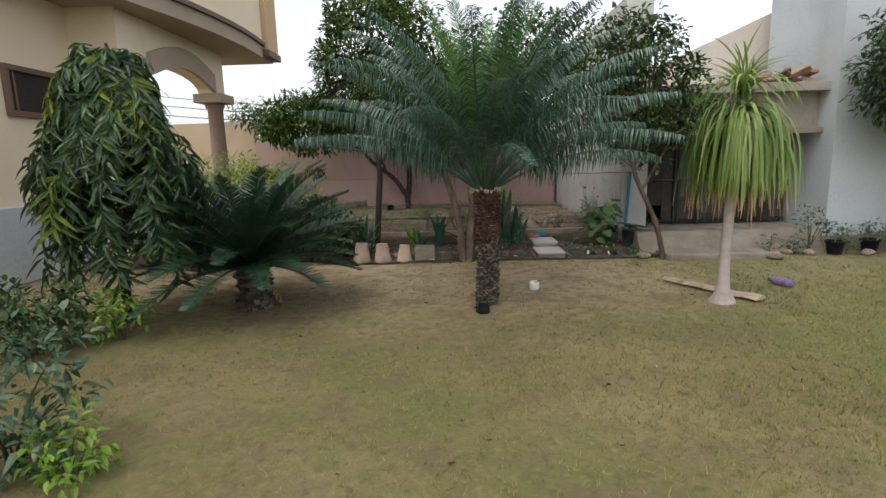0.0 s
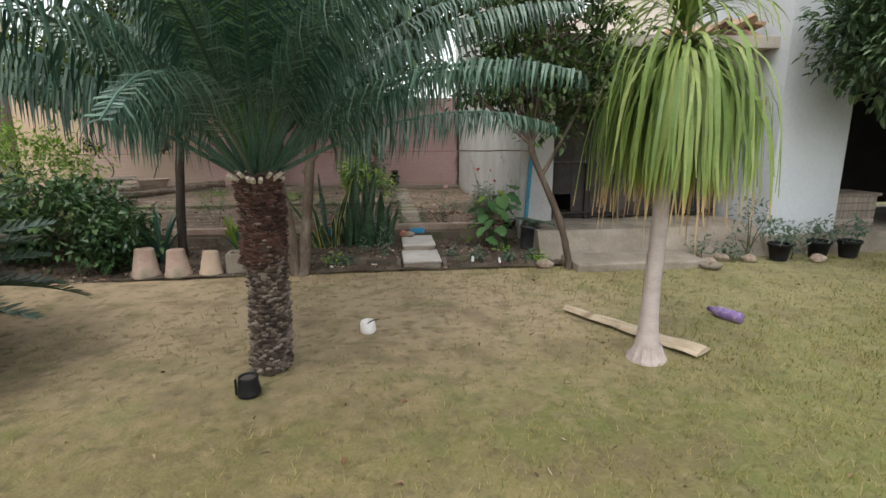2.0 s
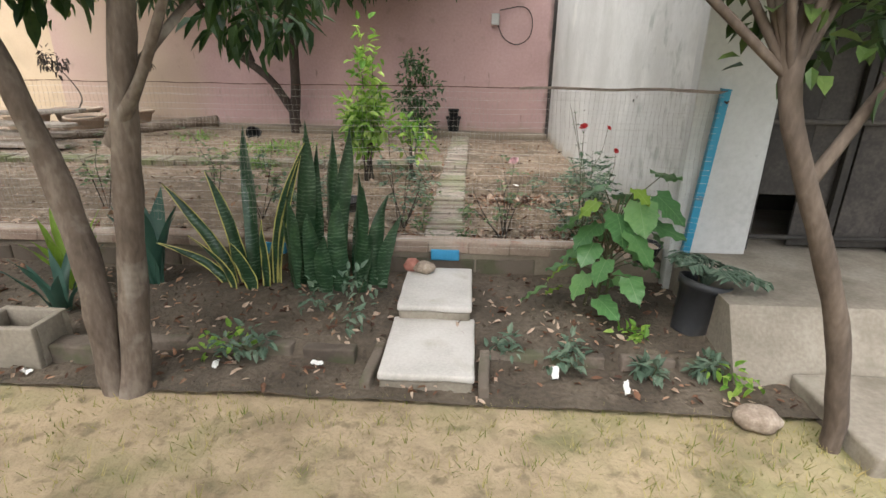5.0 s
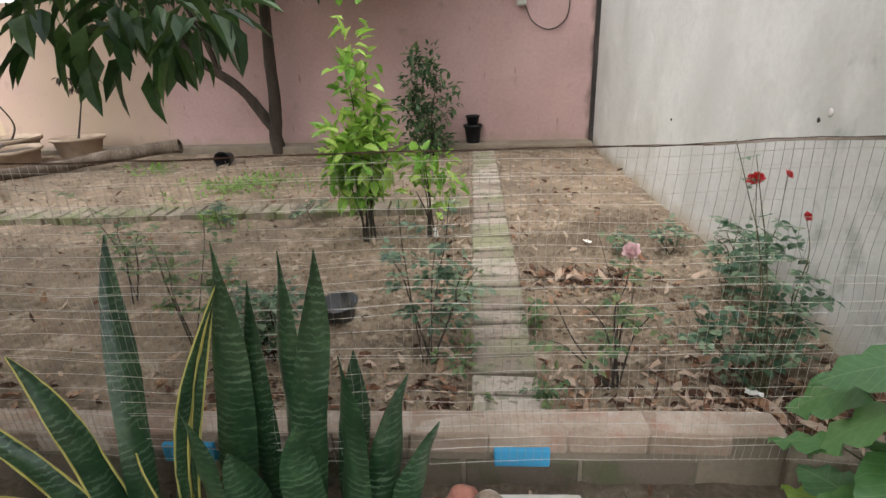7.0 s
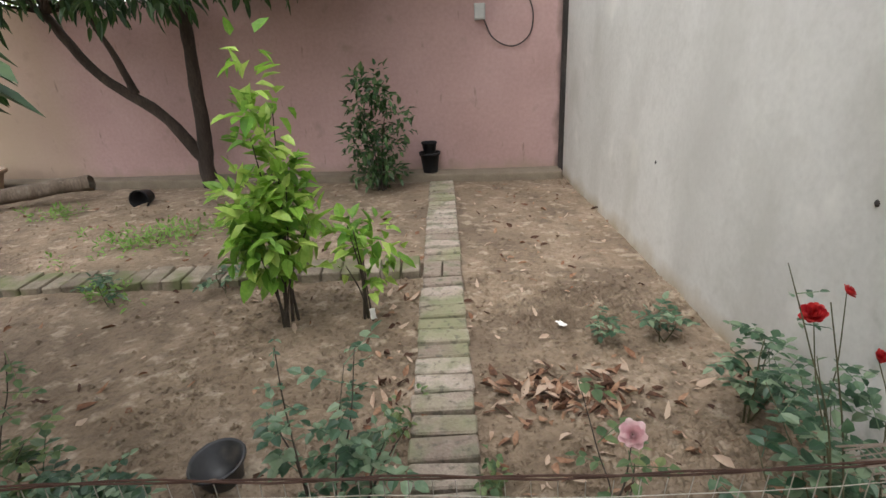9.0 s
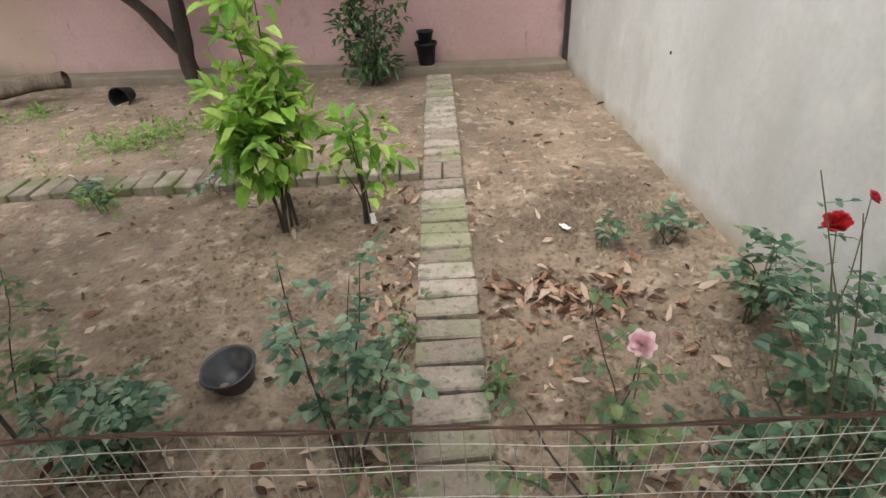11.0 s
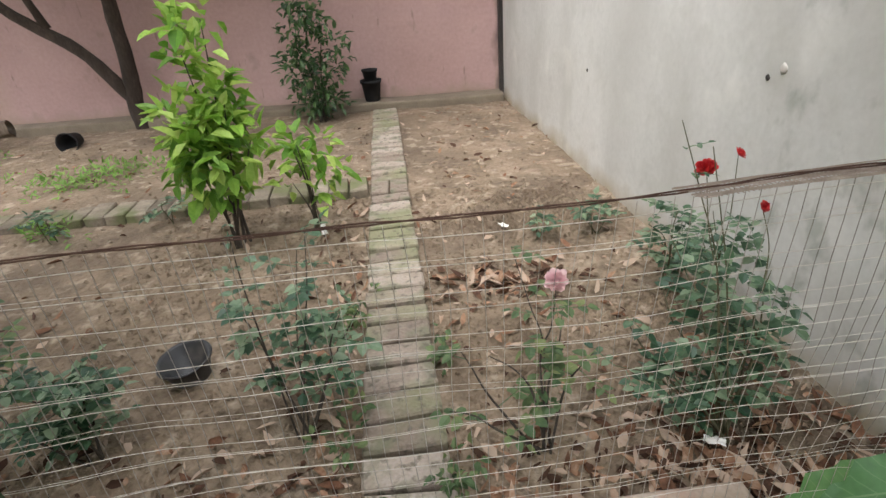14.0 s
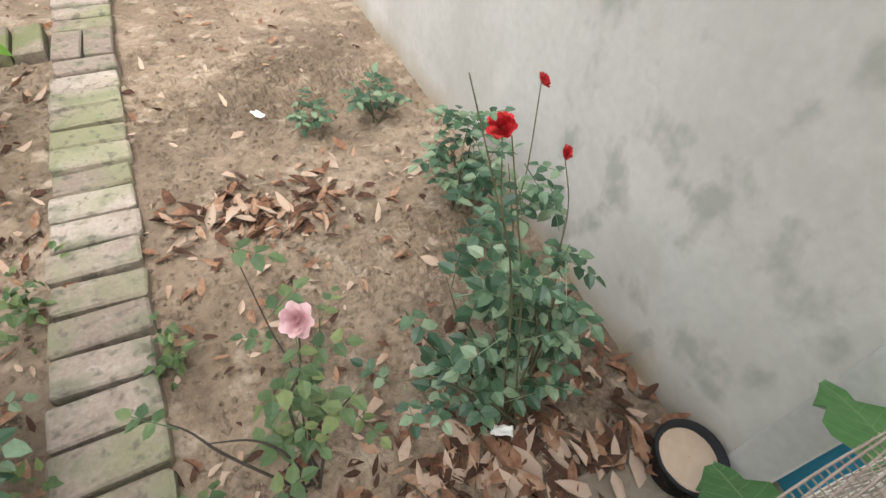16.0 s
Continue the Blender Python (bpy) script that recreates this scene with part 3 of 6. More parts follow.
me = sheet("ground", -7, 11, -5, 6.9, 0.075, lawn_z, M["lawn"])
bm = bmesh.new()
bm.from_mesh(me)
for a in ((-900, -900, 900, -5), (-900, 6.9, 900, 900), (-900, -5, -7, 6.9), (11, -5, 900, 6.9)):
    q = [bm.verts.new((x, y, -0.02)) for x, y in ((a[0], a[1]), (a[2], a[1]), (a[2], a[3]), (a[0], a[3]))]
    bm.faces.new(q)
bm.to_mesh(me)
bm.free()
structure("ground", me, "dry patchy lawn with bare sandy earth", "ground")


def soil_z(x, y):
    return 0.195 + 0.022 * noise.noise(Vector((x * 1.3, y * 1.3, 5))) + 0.012 * noise.noise(Vector((x * 6, y * 6, 1))) + 0.006 * noise.noise(Vector((x * 19, y * 19, 4)))


structure("terrace_soil", sheet("terrace_soil", -6.5, 3.12, 7.95, 14.2, 0.045, soil_z, M["soil"]), "bare brown garden soil on a raised bed", "soil")


def border_z(x, y):
    return 0.012 + 0.02 * noise.noise(Vector((x * 3, y * 3, 2))) + 0.012 * noise.noise(Vector((x * 14, y * 14, 7))) + 0.03 * max(0.0, y - 7.1) + 0.045 * min(1.0, max(0.0, (y - 7.08 - 0.03 * noise.noise(Vector((x * 2.5, 0, 4)))) / 0.035))


structure("border_soil", sheet("border_soil", -5, 3.3, 6.78, 7.93, 0.03, border_z, M["border_soil"]), "dark damp soil strip below the kerb", "soil")

# ---- walls ----
BACK = pose(3.05, 12.62, 0, 0, 0, -5.7)
bm = bmesh.new()
box_bm(bm, (-7.6, 0, -0.05), (-0.02, 0.22, 2.0))
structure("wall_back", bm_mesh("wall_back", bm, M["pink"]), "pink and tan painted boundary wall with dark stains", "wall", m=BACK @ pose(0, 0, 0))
structure("wall_back_left", box("wall_back_left", (-20, 0, -0.05), (-7.6, 0.24, 2.45), M["tan"]), "tan painted boundary wall", "wall", m=BACK)
structure("ledge", rough_block("ledge", (-7.2, -0.26, -0.05), (-0.02, 0.0, 0.27), M["mortar"], 14, 0.008), "low concrete ledge along the boundary wall", "ledge", m=BACK)
structure("wall_grey", box("wall_grey", (3.035, 7.825, -0.05), (3.27, 13.0, 3.6), M["grey_wall"]), "grey cement-rendered garden wall with stains", "wall", m=pose(3.035, 12.6, 0, 0, 0, 0.35) @ pose(-3.035, -12.6, 0))
structure("pillar", rough_block("pillar", (3.052, 7.785, -0.05), (3.44, 7.87, 3.6), M["pillar"], 10, 0.005, 0.006), "grey rendered pillar at the end of the wall", "pillar")
# Narrow near-black upright along the line where the two walls meet.
structure("wall_beam_cap", box("wall_beam_cap", (3.0, 12.52, 0.0), (3.06, 12.6, 2.3), M["darkstrip"], 0.006), "near-black upright strip in the wall corner", "trim")

# ---- shed and neighbouring walls ----
structure("platform", prism("platform", [(6.96, -0.05), (7.16, 0.29), (8.9, 0.29), (8.9, -0.05)], "x", 3.085, 5.6, M["concrete"]), "worn concrete plinth before the shed", "plinth")
structure("platform_right", rough_block("platform_right", (5.6, 7.0, -0.05), (12, 8.9, 0.2), M["concrete"], 14, 0.01), "low worn concrete plinth", "plinth")
structure("slab", rough_block("slab", (3.3, 6.52, -0.04), (4.64, 7.0, 0.075), M["concrete"], 8, 0.008), "flat pale concrete slab on the lawn edge", "slab")
structure("shed_beam", box("shed_beam", (3.42, 7.4, 1.62), (5.64, 8.0, 2.16), M["shedwall"], 0.01), "grey concrete lintel beam of the shed", "beam")
structure("shed_roof", box("shed_roof", (3.2, 7.2, 2.16), (5.66, 9.2, 2.28), M["shedwall"], 0.01), "flat concrete shed roof", "roof")
structure("shed_sill", box("shed_sill", (4.9, 7.28, 1.60), (5.66, 7.36, 1.68), M["concrete"], 0.008), "pale concrete lip over the doorway", "lintel")
structure("shed_back", box("shed_back", (3.27, 8.7, 0.29), (12, 8.9, 2.2), M["dark"]), "shed back wall coloured near black for the unlit interior", "wall")
structure("wall_white", box("wall_white", (5.64, 7.06, 0.0), (6.46, 8.7, 5.0), M["white_wall"]), "tall bluish-white rendered wall", "wall")
structure("wall_white_right", box("wall_white_right", (7.5, 7.06, 0.0), (12, 7.3, 5.0), M["white_wall"]), "tall bluish-white rendered wall", "wall")
structure("wall_over_passage", box("wall_over_passage", (6.46, 7.06, 2.1), (7.5, 7.3, 5.0), M["white_wall"]), "rendered wall above the dark passage", "wall")
# Unseen cover, added so that less sky light reaches the passage.
structure("passage_roof", box("passage_roof", (5.67, 7.31, 2.3), (12, 8.98, 2.42), M["shedwall"], 0.01), "unseen slab added to keep daylight out of the passage", "roof")
structure("gable", prism("gable", [(3.4, 2.2), (3.4, 2.55), (6.4, 3.85), (12, 5.2), (12, 2.2)], "y", 9.0, 9.25, M["gable"]), "cream gable wall of the neighbouring building", "wall")
structure("wall_left_end", box("wall_left_end", (-20, -14, -0.02), (-19.8, 16, 2.6), M["tan"]), "tan boundary wall", "wall")
structure("wall_right_end", box("wall_right_end", (11.8, -14, -0.02), (12.0, 7.2, 2.6), M["white_wall"]), "pale boundary wall", "wall")

gate = thing("gate", pose(3.45, 7.88, 0.29), "dark weathered metal gate of the shed, closed", "gate")
for i in range(9):
    x0 = 0.03 + i * 0.232
    part("panel", box("panel", (x0, 0.012 + 0.008 * (i % 2), 0.30 if i == 0 else 0.02), (x0 + 0.226, 0.03 + 0.008 * (i % 2), 1.32), M["gate"], 0.003), gate)
for x in (0.0, 0.42, 0.78, 1.4, 2.06):
    part("upright", box("upright", (x, -0.02, 0.0), (x + 0.04, 0.012, 1.33), M["gate"], 0.004), gate)
for z in (0.08, 0.68, 1.28):
    verts, faces = tube_data([(0, -0.03, z), (2.1, -0.03, z)], [0.014, 0.014], 8)
    part("rail", mesh_from("rail", verts, faces, M["gate"], True), gate)
part("latch", box("latch", (0.80, -0.05, 0.60), (0.90, -0.02, 0.66), M["gate"], 0.006), gate, "dark iron latch")

for i in range(26):
    x, y = rng.uniform(4.6, 5.6), rng.uniform(7.25, 7.8)
    ob = part("roof_tile", rough_block("roof_tile", (-0.11, -0.07, -0.02), (0.11, 0.07, 0.02), M["roofrubble"], 2, 0.008, 0.006), None, "",
              pose(x, y, 2.31 + 0.16 * rng.random() * (x - 4.5), rng.uniform(-35, 35), rng.uniform(-35, 35), rng.uniform(0, 180)))
    tagged(ob, "broken terracotta tile piled on the shed roof", "roof tile", "roof rubble")

crate = thing("crate", pose(6.95, 7.55, 0.2), "grey wooden crate standing in the dark passage", "crate")
for i in range(4):
    part("slat", box("slat", (-0.3, -0.2, 0.02 + i * 0.09), (0.3, -0.18, 0.1 + i * 0.09), M["greywood"], 0.004), crate)
part("body", box("body", (-0.29, -0.18, 0.0), (0.29, 0.2, 0.36), M["greywood"], 0.01), crate)
part("lid", box("lid", (-0.33, -0.23, 0.365), (0.33, 0.23, 0.40), M["greywood"], 0.006), crate)

# ---- house ----
house = thing("house", pose(0, 0, 0), "cream two-storey house with curved balcony and arched porch", "house")
part("wall", box("wall", (-5.2, -6, 0), (-4.9, 7.55, 6.5), M["cream"]), house)
part("pier", box("pier", (-5.2, 7.55, 0), (-4.2, 8.25, 6.5), M["cream"]), house)
arch = [(8.25, 4.6), (8.25, 2.80)]
for k in range(13):
    a = math.pi * (1 - k / 12)
    arch.append((9.4 + 1.1 * math.cos(a), 2.80 + 0.27 * math.sin(a)))
arch += [(10.55, 2.80), (11.05, 2.80), (11.05, 4.6)]
part("arch_beam", prism("arch_beam", arch, "x", -4.5, -4.2, M["cream"]), house)
band = [(8.26 + 2.25 * k / 12, 2.80 + 0.27 * math.sin(math.pi * k / 12)) for k in range(13)]
rim = band + [(y, z + 0.34) for y, z in reversed(band)]
part("arch_band", prism("arch_band", rim, "x", -4.2, -4.13, M["taupe"]), house, "taupe stucco band over the porch arch")
part("column", lathe("column", [(0.20, 0), (0.20, 0.2), (0.155, 0.24), (0.15, 2.5), (0.19, 2.56), (0.19, 2.62)], M["column"], 24), house, "brown stucco column", pose(-4.33, 10.82, 0))
part("capital", box("capital", (-4.62, 10.5, 2.62), (-4.04, 11.12, 2.797), M["taupe"], 0.015), house, "taupe column capital")
slab = [(-5.2, 5.6), (-4.15, 6.2)]
for k in range(10):
    t = k / 9
    slab.append((-4.15 + 0.72 * math.sin(t * math.pi * 0.62), 6.2 + 5.3 * t))
slab += [(-3.5, 11.6), (-3.5, 12.2), (-5.2, 12.2)]
part("balcony_slab", prism("balcony_slab", slab, "z", 3.62, 3.86, M["taupe"]), house, "taupe underside of the curved balcony")
part("balcony_trim", prism("balcony_trim", [(x + 0.06 if x > -5 else x, y) for x, y in slab], "z", 3.863, 3.94, M["brownband"]), house, "dark brown moulding")
part("balcony_parapet", prism("balcony_parapet", slab, "z", 3.943, 5.0, M["cream"]), house)
part("balcony_post", box("balcony_post", (-3.98, 11.55, 3.80), (-3.38, 12.25, 5.1), M["ochre"], 0.01), house, "ochre corner post of the balcony")
part("balcony_post_foot", box("balcony_post_foot", (-4.02, 11.5, 3.66), (-3.34, 12.3, 3.80), M["brownband"], 0.015), house)
part("plinth_band", box("plinth_band", (-4.9, -6, 0.0), (-4.82, 7.55, 0.95), M["white_wall"], 0.01), house, "grey-white painted plinth")
win = part("window", box("window", (-4.9, 6.36, 2.12), (-4.885, 7.06, 2.60), M["dark"]), house, "small dark window with a brown frame")
for lo, hi in (((-4.9, 6.29, 2.05), (-4.84, 7.13, 2.12)), ((-4.9, 6.29, 2.60), (-4.84, 7.13, 2.67)), ((-4.9, 6.29, 2.12), (-4.84, 6.36, 2.60)), ((-4.9, 7.06, 2.12), (-4.84, 7.13, 2.60)), ((-4.885, 6.43, 2.12), (-4.86, 6.46, 2.60))):
    part("window_frame", box("window_frame", lo, hi, M["brownband"], 0.006), win)

for k in range(3):
    a, b = Vector((-9, 15.5 + k * 0.5, 3.0 + 0.3 * k)), Vector((1, 17 + k * 0.4, 3.4 + 0.25 * k))
    pts = [a.lerp(b, i / 12) + Vector((0, 0, -0.5 * math.sin(math.pi * i / 12))) for i in range(13)]
    verts, faces = tube_data(pts, [0.012] * 13, 5)
    tagged(part("power_line", mesh_from("power_line", verts, faces, M["cable"], True)), "thin black overhead power line", "cable", "power lines", "structure")

# ---- steps ----
for lab, x0, x1, y0, y1, top in (("at the lawn edge", 1.645, 2.025, 6.845, 7.33, 0.088), ("against the kerb", 1.66, 2.01, 7.30, 7.78, 0.160)):
    st = thing("step", pose(0, 0, 0), "pale worn concrete step " + lab, "step", "garden steps")
    part("block", rough_block("block", (x0 + 0.008, y0 + 0.008, -0.03), (x1 - 0.008, y1, top - 0.026), M["concrete"], 8, 0.005, 0.012), st, "dirty concrete riser block")
    part("tread", rough_block("tread", (x0, y0, top - 0.03), (x1, y1, top), M["step"], 8, 0.004, 0.010), st, "pale smooth concrete tread")


# ---- palms ----
def frond_mesh(name, length, leaflet, width, pairs, sag, material, seed, vee=0.35, lean=0.55, droop=0.25, bare=0.16, pitch=0.0):
    """An arching feather frond along +x that starts upwards: rib and narrow leaflets, one bend in each."""
    r = random.Random(seed)
    down = Vector((-math.sin(radians(pitch)), 0, -math.cos(radians(pitch))))
    verts, faces = [], []
    n = 14
    spine, ang, p = [], 0.0, Vector((0, 0, 0))
    for i in range(n + 1):
        spine.append(p.copy())
        t = i / n
        ang = -sag * t ** 1.5
        p += Vector((math.cos(ang), 0, math.sin(ang))) * length / n
    tube_data(spine, taper(n + 1, 0.014, 0.003), 6, verts, faces)
    for k in range(pairs):
        t = bare + (1 - bare) * (k + 0.5) / pairs
        f = t * n
        i = min(int(f), n - 1)
        q = spine[i].lerp(spine[i + 1], f - i)
        d = (spine[i + 1] - spine[i]).normalized()
        up = Vector((-d.z, 0, d.x))
        ln = leaflet * (math.sin(math.pi * min(1, 0.12 + 0.88 * t) ** 0.8) * 0.75 + 0.3) * r.uniform(0.88, 1.1)
        for s in (1, -1):
            o = (d * lean + Vector((0, s, 0)) + up * vee + Vector((r.uniform(-.14, .14), r.uniform(-.14, .14), r.uniform(-.2, .14)))).normalized()
            b = len(verts)
            e = d * width * 0.5
            g = droop * r.uniform(0.75, 1.25)
            m1 = q + o * ln * 0.3
            m2 = m1 + (o * (1 - 0.6 * g) + down * g).normalized() * ln * 0.35
            tip = m2 + (o * (1 - 0.95 * min(1, g)) + down * 1.5 * g).normalized() * ln * 0.38
            verts.extend([q - e * 0.7, q + e * 0.7, m1 + e, m1 - e, m2 + e * 0.85, m2 - e * 0.85, tip])
            faces.extend([(b, b + 1, b + 2, b + 3), (b + 3, b + 2, b + 4, b + 5), (b + 5, b + 4, b + 6)])
    return mesh_from(name, verts, faces, material)


def scale_trunk(name, height, r0, r1, rows, per, material, z0=0.0, size=0.05):
    """A trunk covered with overlapping leaf-base scales."""
    verts, faces = [], []
    n = 14
    prof = [(i / n) for i in range(n + 1)]
    tube_data([(0.02 * math.sin(t * 3), 0, z0 + (height - z0) * t) for t in prof], [r0 + (r1 - r0) * t for t in prof], 18, verts, faces, 0.12)
    r = random.Random(rows)
    for j in range(rows):
        t = (j + 0.5) / rows
        rad = r0 + (r1 - r0) * t
        for k in range(per):
            a = 2 * math.pi * (k + 0.5 * (j % 2) + r.uniform(-.18, .18)) / per
            u = Vector((math.cos(a), math.sin(a), 0))
            s = Vector((-u.y, u.x, 0))
            c = u * rad * 0.97 + Vector((0.02 * math.sin(t * 3), 0, z0 + (height - z0) * t + r.uniform(-.014, .014)))
            w, h, d = size * r.uniform(0.38, 0.55), size * r.uniform(0.3, 0.5), size * r.uniform(0.25, 1.0)
            b = len(verts)
            verts.extend([c - s * w - Vector((0, 0, h)), c + s * w - Vector((0, 0, h)), c + s * w * 0.7 + u * d + Vector((0, 0, h * 0.5)), c - s * w * 0.7 + u * d + Vector((0, 0, h * 0.5)),
                          c + s * w * 0.8 + Vector((0, 0, h)), c - s * w * 0.8 + Vector((0, 0, h))])
            faces.extend([(b, b + 1, b + 2, b + 3), (b + 3, b + 2, b + 4, b + 5), (b, b + 3, b + 5), (b + 1, b + 4, b + 2)])
    return mesh_from(name, verts, faces, material)


def feather_palm():
    palm = thing("palm_tree", pose(0.80, 4.75, 0), "tall cycad palm with scaly trunk and feathery fronds", "palm tree")
    part("trunk", scale_trunk("trunk", 1.12, 0.097, 0.096, 50, 27, M["palmbark"], 0.0, 0.033), palm, "grey-brown trunk covered with leaf-base scales")
    part("fibre_collar", scale_trunk("fibre_collar", 1.10, 0.104, 0.107, 25, 26, M["palmred"], 0.62, 0.036), palm, "reddish brown fibrous upper trunk")
    verts, faces = tube_data([(0, 0, 0), (0.03, 0, 0.02)], [0.014, 0.011], 6)
    stub = mesh_from("cut_stub", verts, faces, M["cutstub"])
    for k in range(22):
        a = 2 * math.pi * k / 22 + rng.uniform(-.08, .08)
        part("cut_stub", stub, palm, "pale cut frond stub", pose(0.115 * math.cos(a), 0.115 * math.sin(a), 1.08 + rng.uniform(-.015, .02), 0, 0, math.degrees(a)))
    old = [frond_mesh("frond", 1.76 + 0.07 * i, 0.29, 0.0115, 76, 0.86 + 0.1 * i, M["frond"], 10 + i, 0.05, 0.4, 1.0, 0.24, 36) for i in range(4)]
    mid = [frond_mesh("frond", 1.85 + 0.08 * i, 0.28, 0.011, 80, 0.95 + 0.12 * i, M["frond"], 16 + i, 0.15, 0.5, 0.7, 0.22, 62) for i in range(3)]
    young = [frond_mesh("frond", 1.62 + 0.1 * i, 0.22, 0.009, 100, 0.6, M["frond_young"], 20 + i, 0.4, 0.6, 0.2, 0.2) for i in range(2)]
    for k in range(40):
        a = k * 137.508
        q = k / 39
        el = 30 + 46 * q + rng.uniform(-4, 5)
        part("frond", old[k % 4] if q < 0.5 else mid[k % 3], palm, "", pose(0.05 * math.cos(radians(a)), 0.05 * math.sin(radians(a)), 1.08, rng.uniform(-14, 14), -el, a + rng.uniform(-9, 9)))
    for k in range(18):
        a = k * 137.508 + 40
        part("frond", young[k % 2], palm, "fresh upright frond", pose(0, 0, 1.12, rng.uniform(-20, 20), -(62 + 22 * rng.random()), a))
    return palm


def sago_palm():
    palm = thing("sago_palm", pose(-1.48, 4.78, 0), "low sago palm with stiff dark green fronds", "palm")
    part("trunk", scale_trunk("trunk", 0.40, 0.13, 0.13, 10, 16, M["palmbark"], -0.02, 0.07), palm, "squat dark scaly trunk")
    kinds = [frond_mesh("frond", 1.08 + 0.06 * i, 0.19, 0.0125, 92, 0.46 + 0.08 * i, M["sago"], 30 + i, 0.42, 0.6, 0.08, 0.08) for i in range(4)]
    for k in range(66):
        a = k * 137.508
        q = k / 65
        el = 6 + 65 * q ** 1.15 + rng.uniform(-5, 5)
        part("frond", kinds[k % 4], palm, "", pose(0, 0, 0.42, rng.uniform(-15, 15), -el, a + rng.uniform(-8, 8)))
    dead = frond_mesh("dead_frond", 0.5, 0.1, 0.01, 20, 1.6, M["litter"], 44, 0.1, 0.5, 0.6)
    for k in range(3):
        part("dead_frond", dead, palm, "dry brown hanging frond", pose(0, 0, 0.30, 0, 20, k * 61))
    return palm


def ponytail_palm():
    palm = thing("ponytail_palm", pose(2.99, 4.60, 0), "ponytail palm with slender pale trunk and hanging leaves", "palm")
    pts = bend([(0, 0, -0.02), (-0.005, 0, 0.12), (0.0, 0, 0.5), (0.015, 0, 0.95), (0.035, 0, 1.4), (0.06, 0, 1.78)], 7)
    rad = []
    for p in pts:
        z = max(0, p.z)
        rad.append(0.041 + 0.055 * math.exp(-z * 13) + 0.016 * math.exp(-z * 2.2))
    verts, faces = tube_data(pts, rad, 16, rough=0.12)
    part("trunk", mesh_from("trunk", verts, faces, M["ponybark"], True), palm, "smooth pale grey trunk with a flared foot")
    verts, faces = [], []
    for k in range(11):
        a = 2 * math.pi * k / 11
        u = Vector((math.cos(a), math.sin(a), 0))
        tube_data(bend([u * 0.055 + Vector((0, 0, 0.10)), u * 0.08 + Vector((0, 0, 0.035)), u * rng.uniform(0.1, 0.125) + Vector((0, 0, -0.01))], 4), [0.016] * 5 + [0.014] * 3 + [0.008], 6, verts, faces, 0.3)
    part("root_flare", mesh_from("root_flare", verts, faces, M["ponybark"], True), palm)
    r = random.Random(5)
    verts, faces = [], []
    head = Vector((0.06, 0, 1.72))
    for k in range(640):
        a = r.uniform(0, 2 * math.pi)
        u = Vector((math.cos(a), math.sin(a), 0))
        tuft = k < 130
        el = r.uniform(0.75, 1.5) if tuft else r.triangular(-0.1, 1.15, 0.75)
        ln = r.uniform(0.34, 0.6) if tuft else r.uniform(0.5, 1.08)
        d = u * math.cos(el) + Vector((0, 0, math.sin(el)))
        p = head + Vector((0, 0, r.uniform(0.1, 0.22) if tuft else r.uniform(-0.16, 0.06)))
        w = r.uniform(0.006, 0.0125)
        s = Vector((-u.y, u.x, 0)) * w
        n = 9
        b = len(verts)
        v = d * (0.95 if tuft else 0.8)
        for i in range(n + 1):
            k2 = 1 if i < n - 2 else (0.75, 0.45, 0.1)[i - n + 2]
            verts.extend([p - s * k2, p + s * k2 + u * w * 0.4])
            v = v + Vector((r.uniform(-.15, .15), r.uniform(-.15, .15), 0))
            st = ln / n
            v = v + Vector((0, 0, -0.20 if tuft else -0.40)) + u * 0.02
            if v.z < 0 and Vector((v.x, v.y, 0)).length > 0.07:
                v.x *= 0.72
                v.y *= 0.72
            v.normalize()
            p = p + v * st
        for i in range(n):
            faces.append((b + 2 * i, b + 2 * i + 1, b + 2 * i + 3, b + 2 * i + 2))
    part("leaves", mesh_from("leaves", verts, faces, M["pony"]), palm, "long yellow-green strap leaves with dry tan tips")
    return palm


feather_palm()
sago_palm()
ponytail_palm()


# ---- trees ----
def tree(name, label, trunk, limbs, clumps, leafmat, per, ln, wd, spread, barkmat, seed, twigs=14, droop=0.3, roots=None, category="tree"):
    t = thing(name, pose(*trunk[0][0][0]), label, category)
    inv = t.matrix_basis.inverted()
    part("trunk", limbs_mesh("trunk", [([inv @ Vector(p) for p in pts], a, b) for pts, a, b in trunk], barkmat), t)
    lines = list(limbs)
    for k, c in enumerate(roots or [trunk[0][0][-1]]):
        lines += twig_lines(c, clumps, twigs, seed + k)
    tagged(part("branching", limbs_mesh("branching", [([inv @ Vector(p) for p in pts], a, b) for pts, a, b in lines], barkmat, 6), t), kind="stuff")
    part("crown", crown_mesh("crown", [inv @ Vector(c) for c in clumps], leafmat, per, ln, wd, spread, droop, seed), t)
    return t


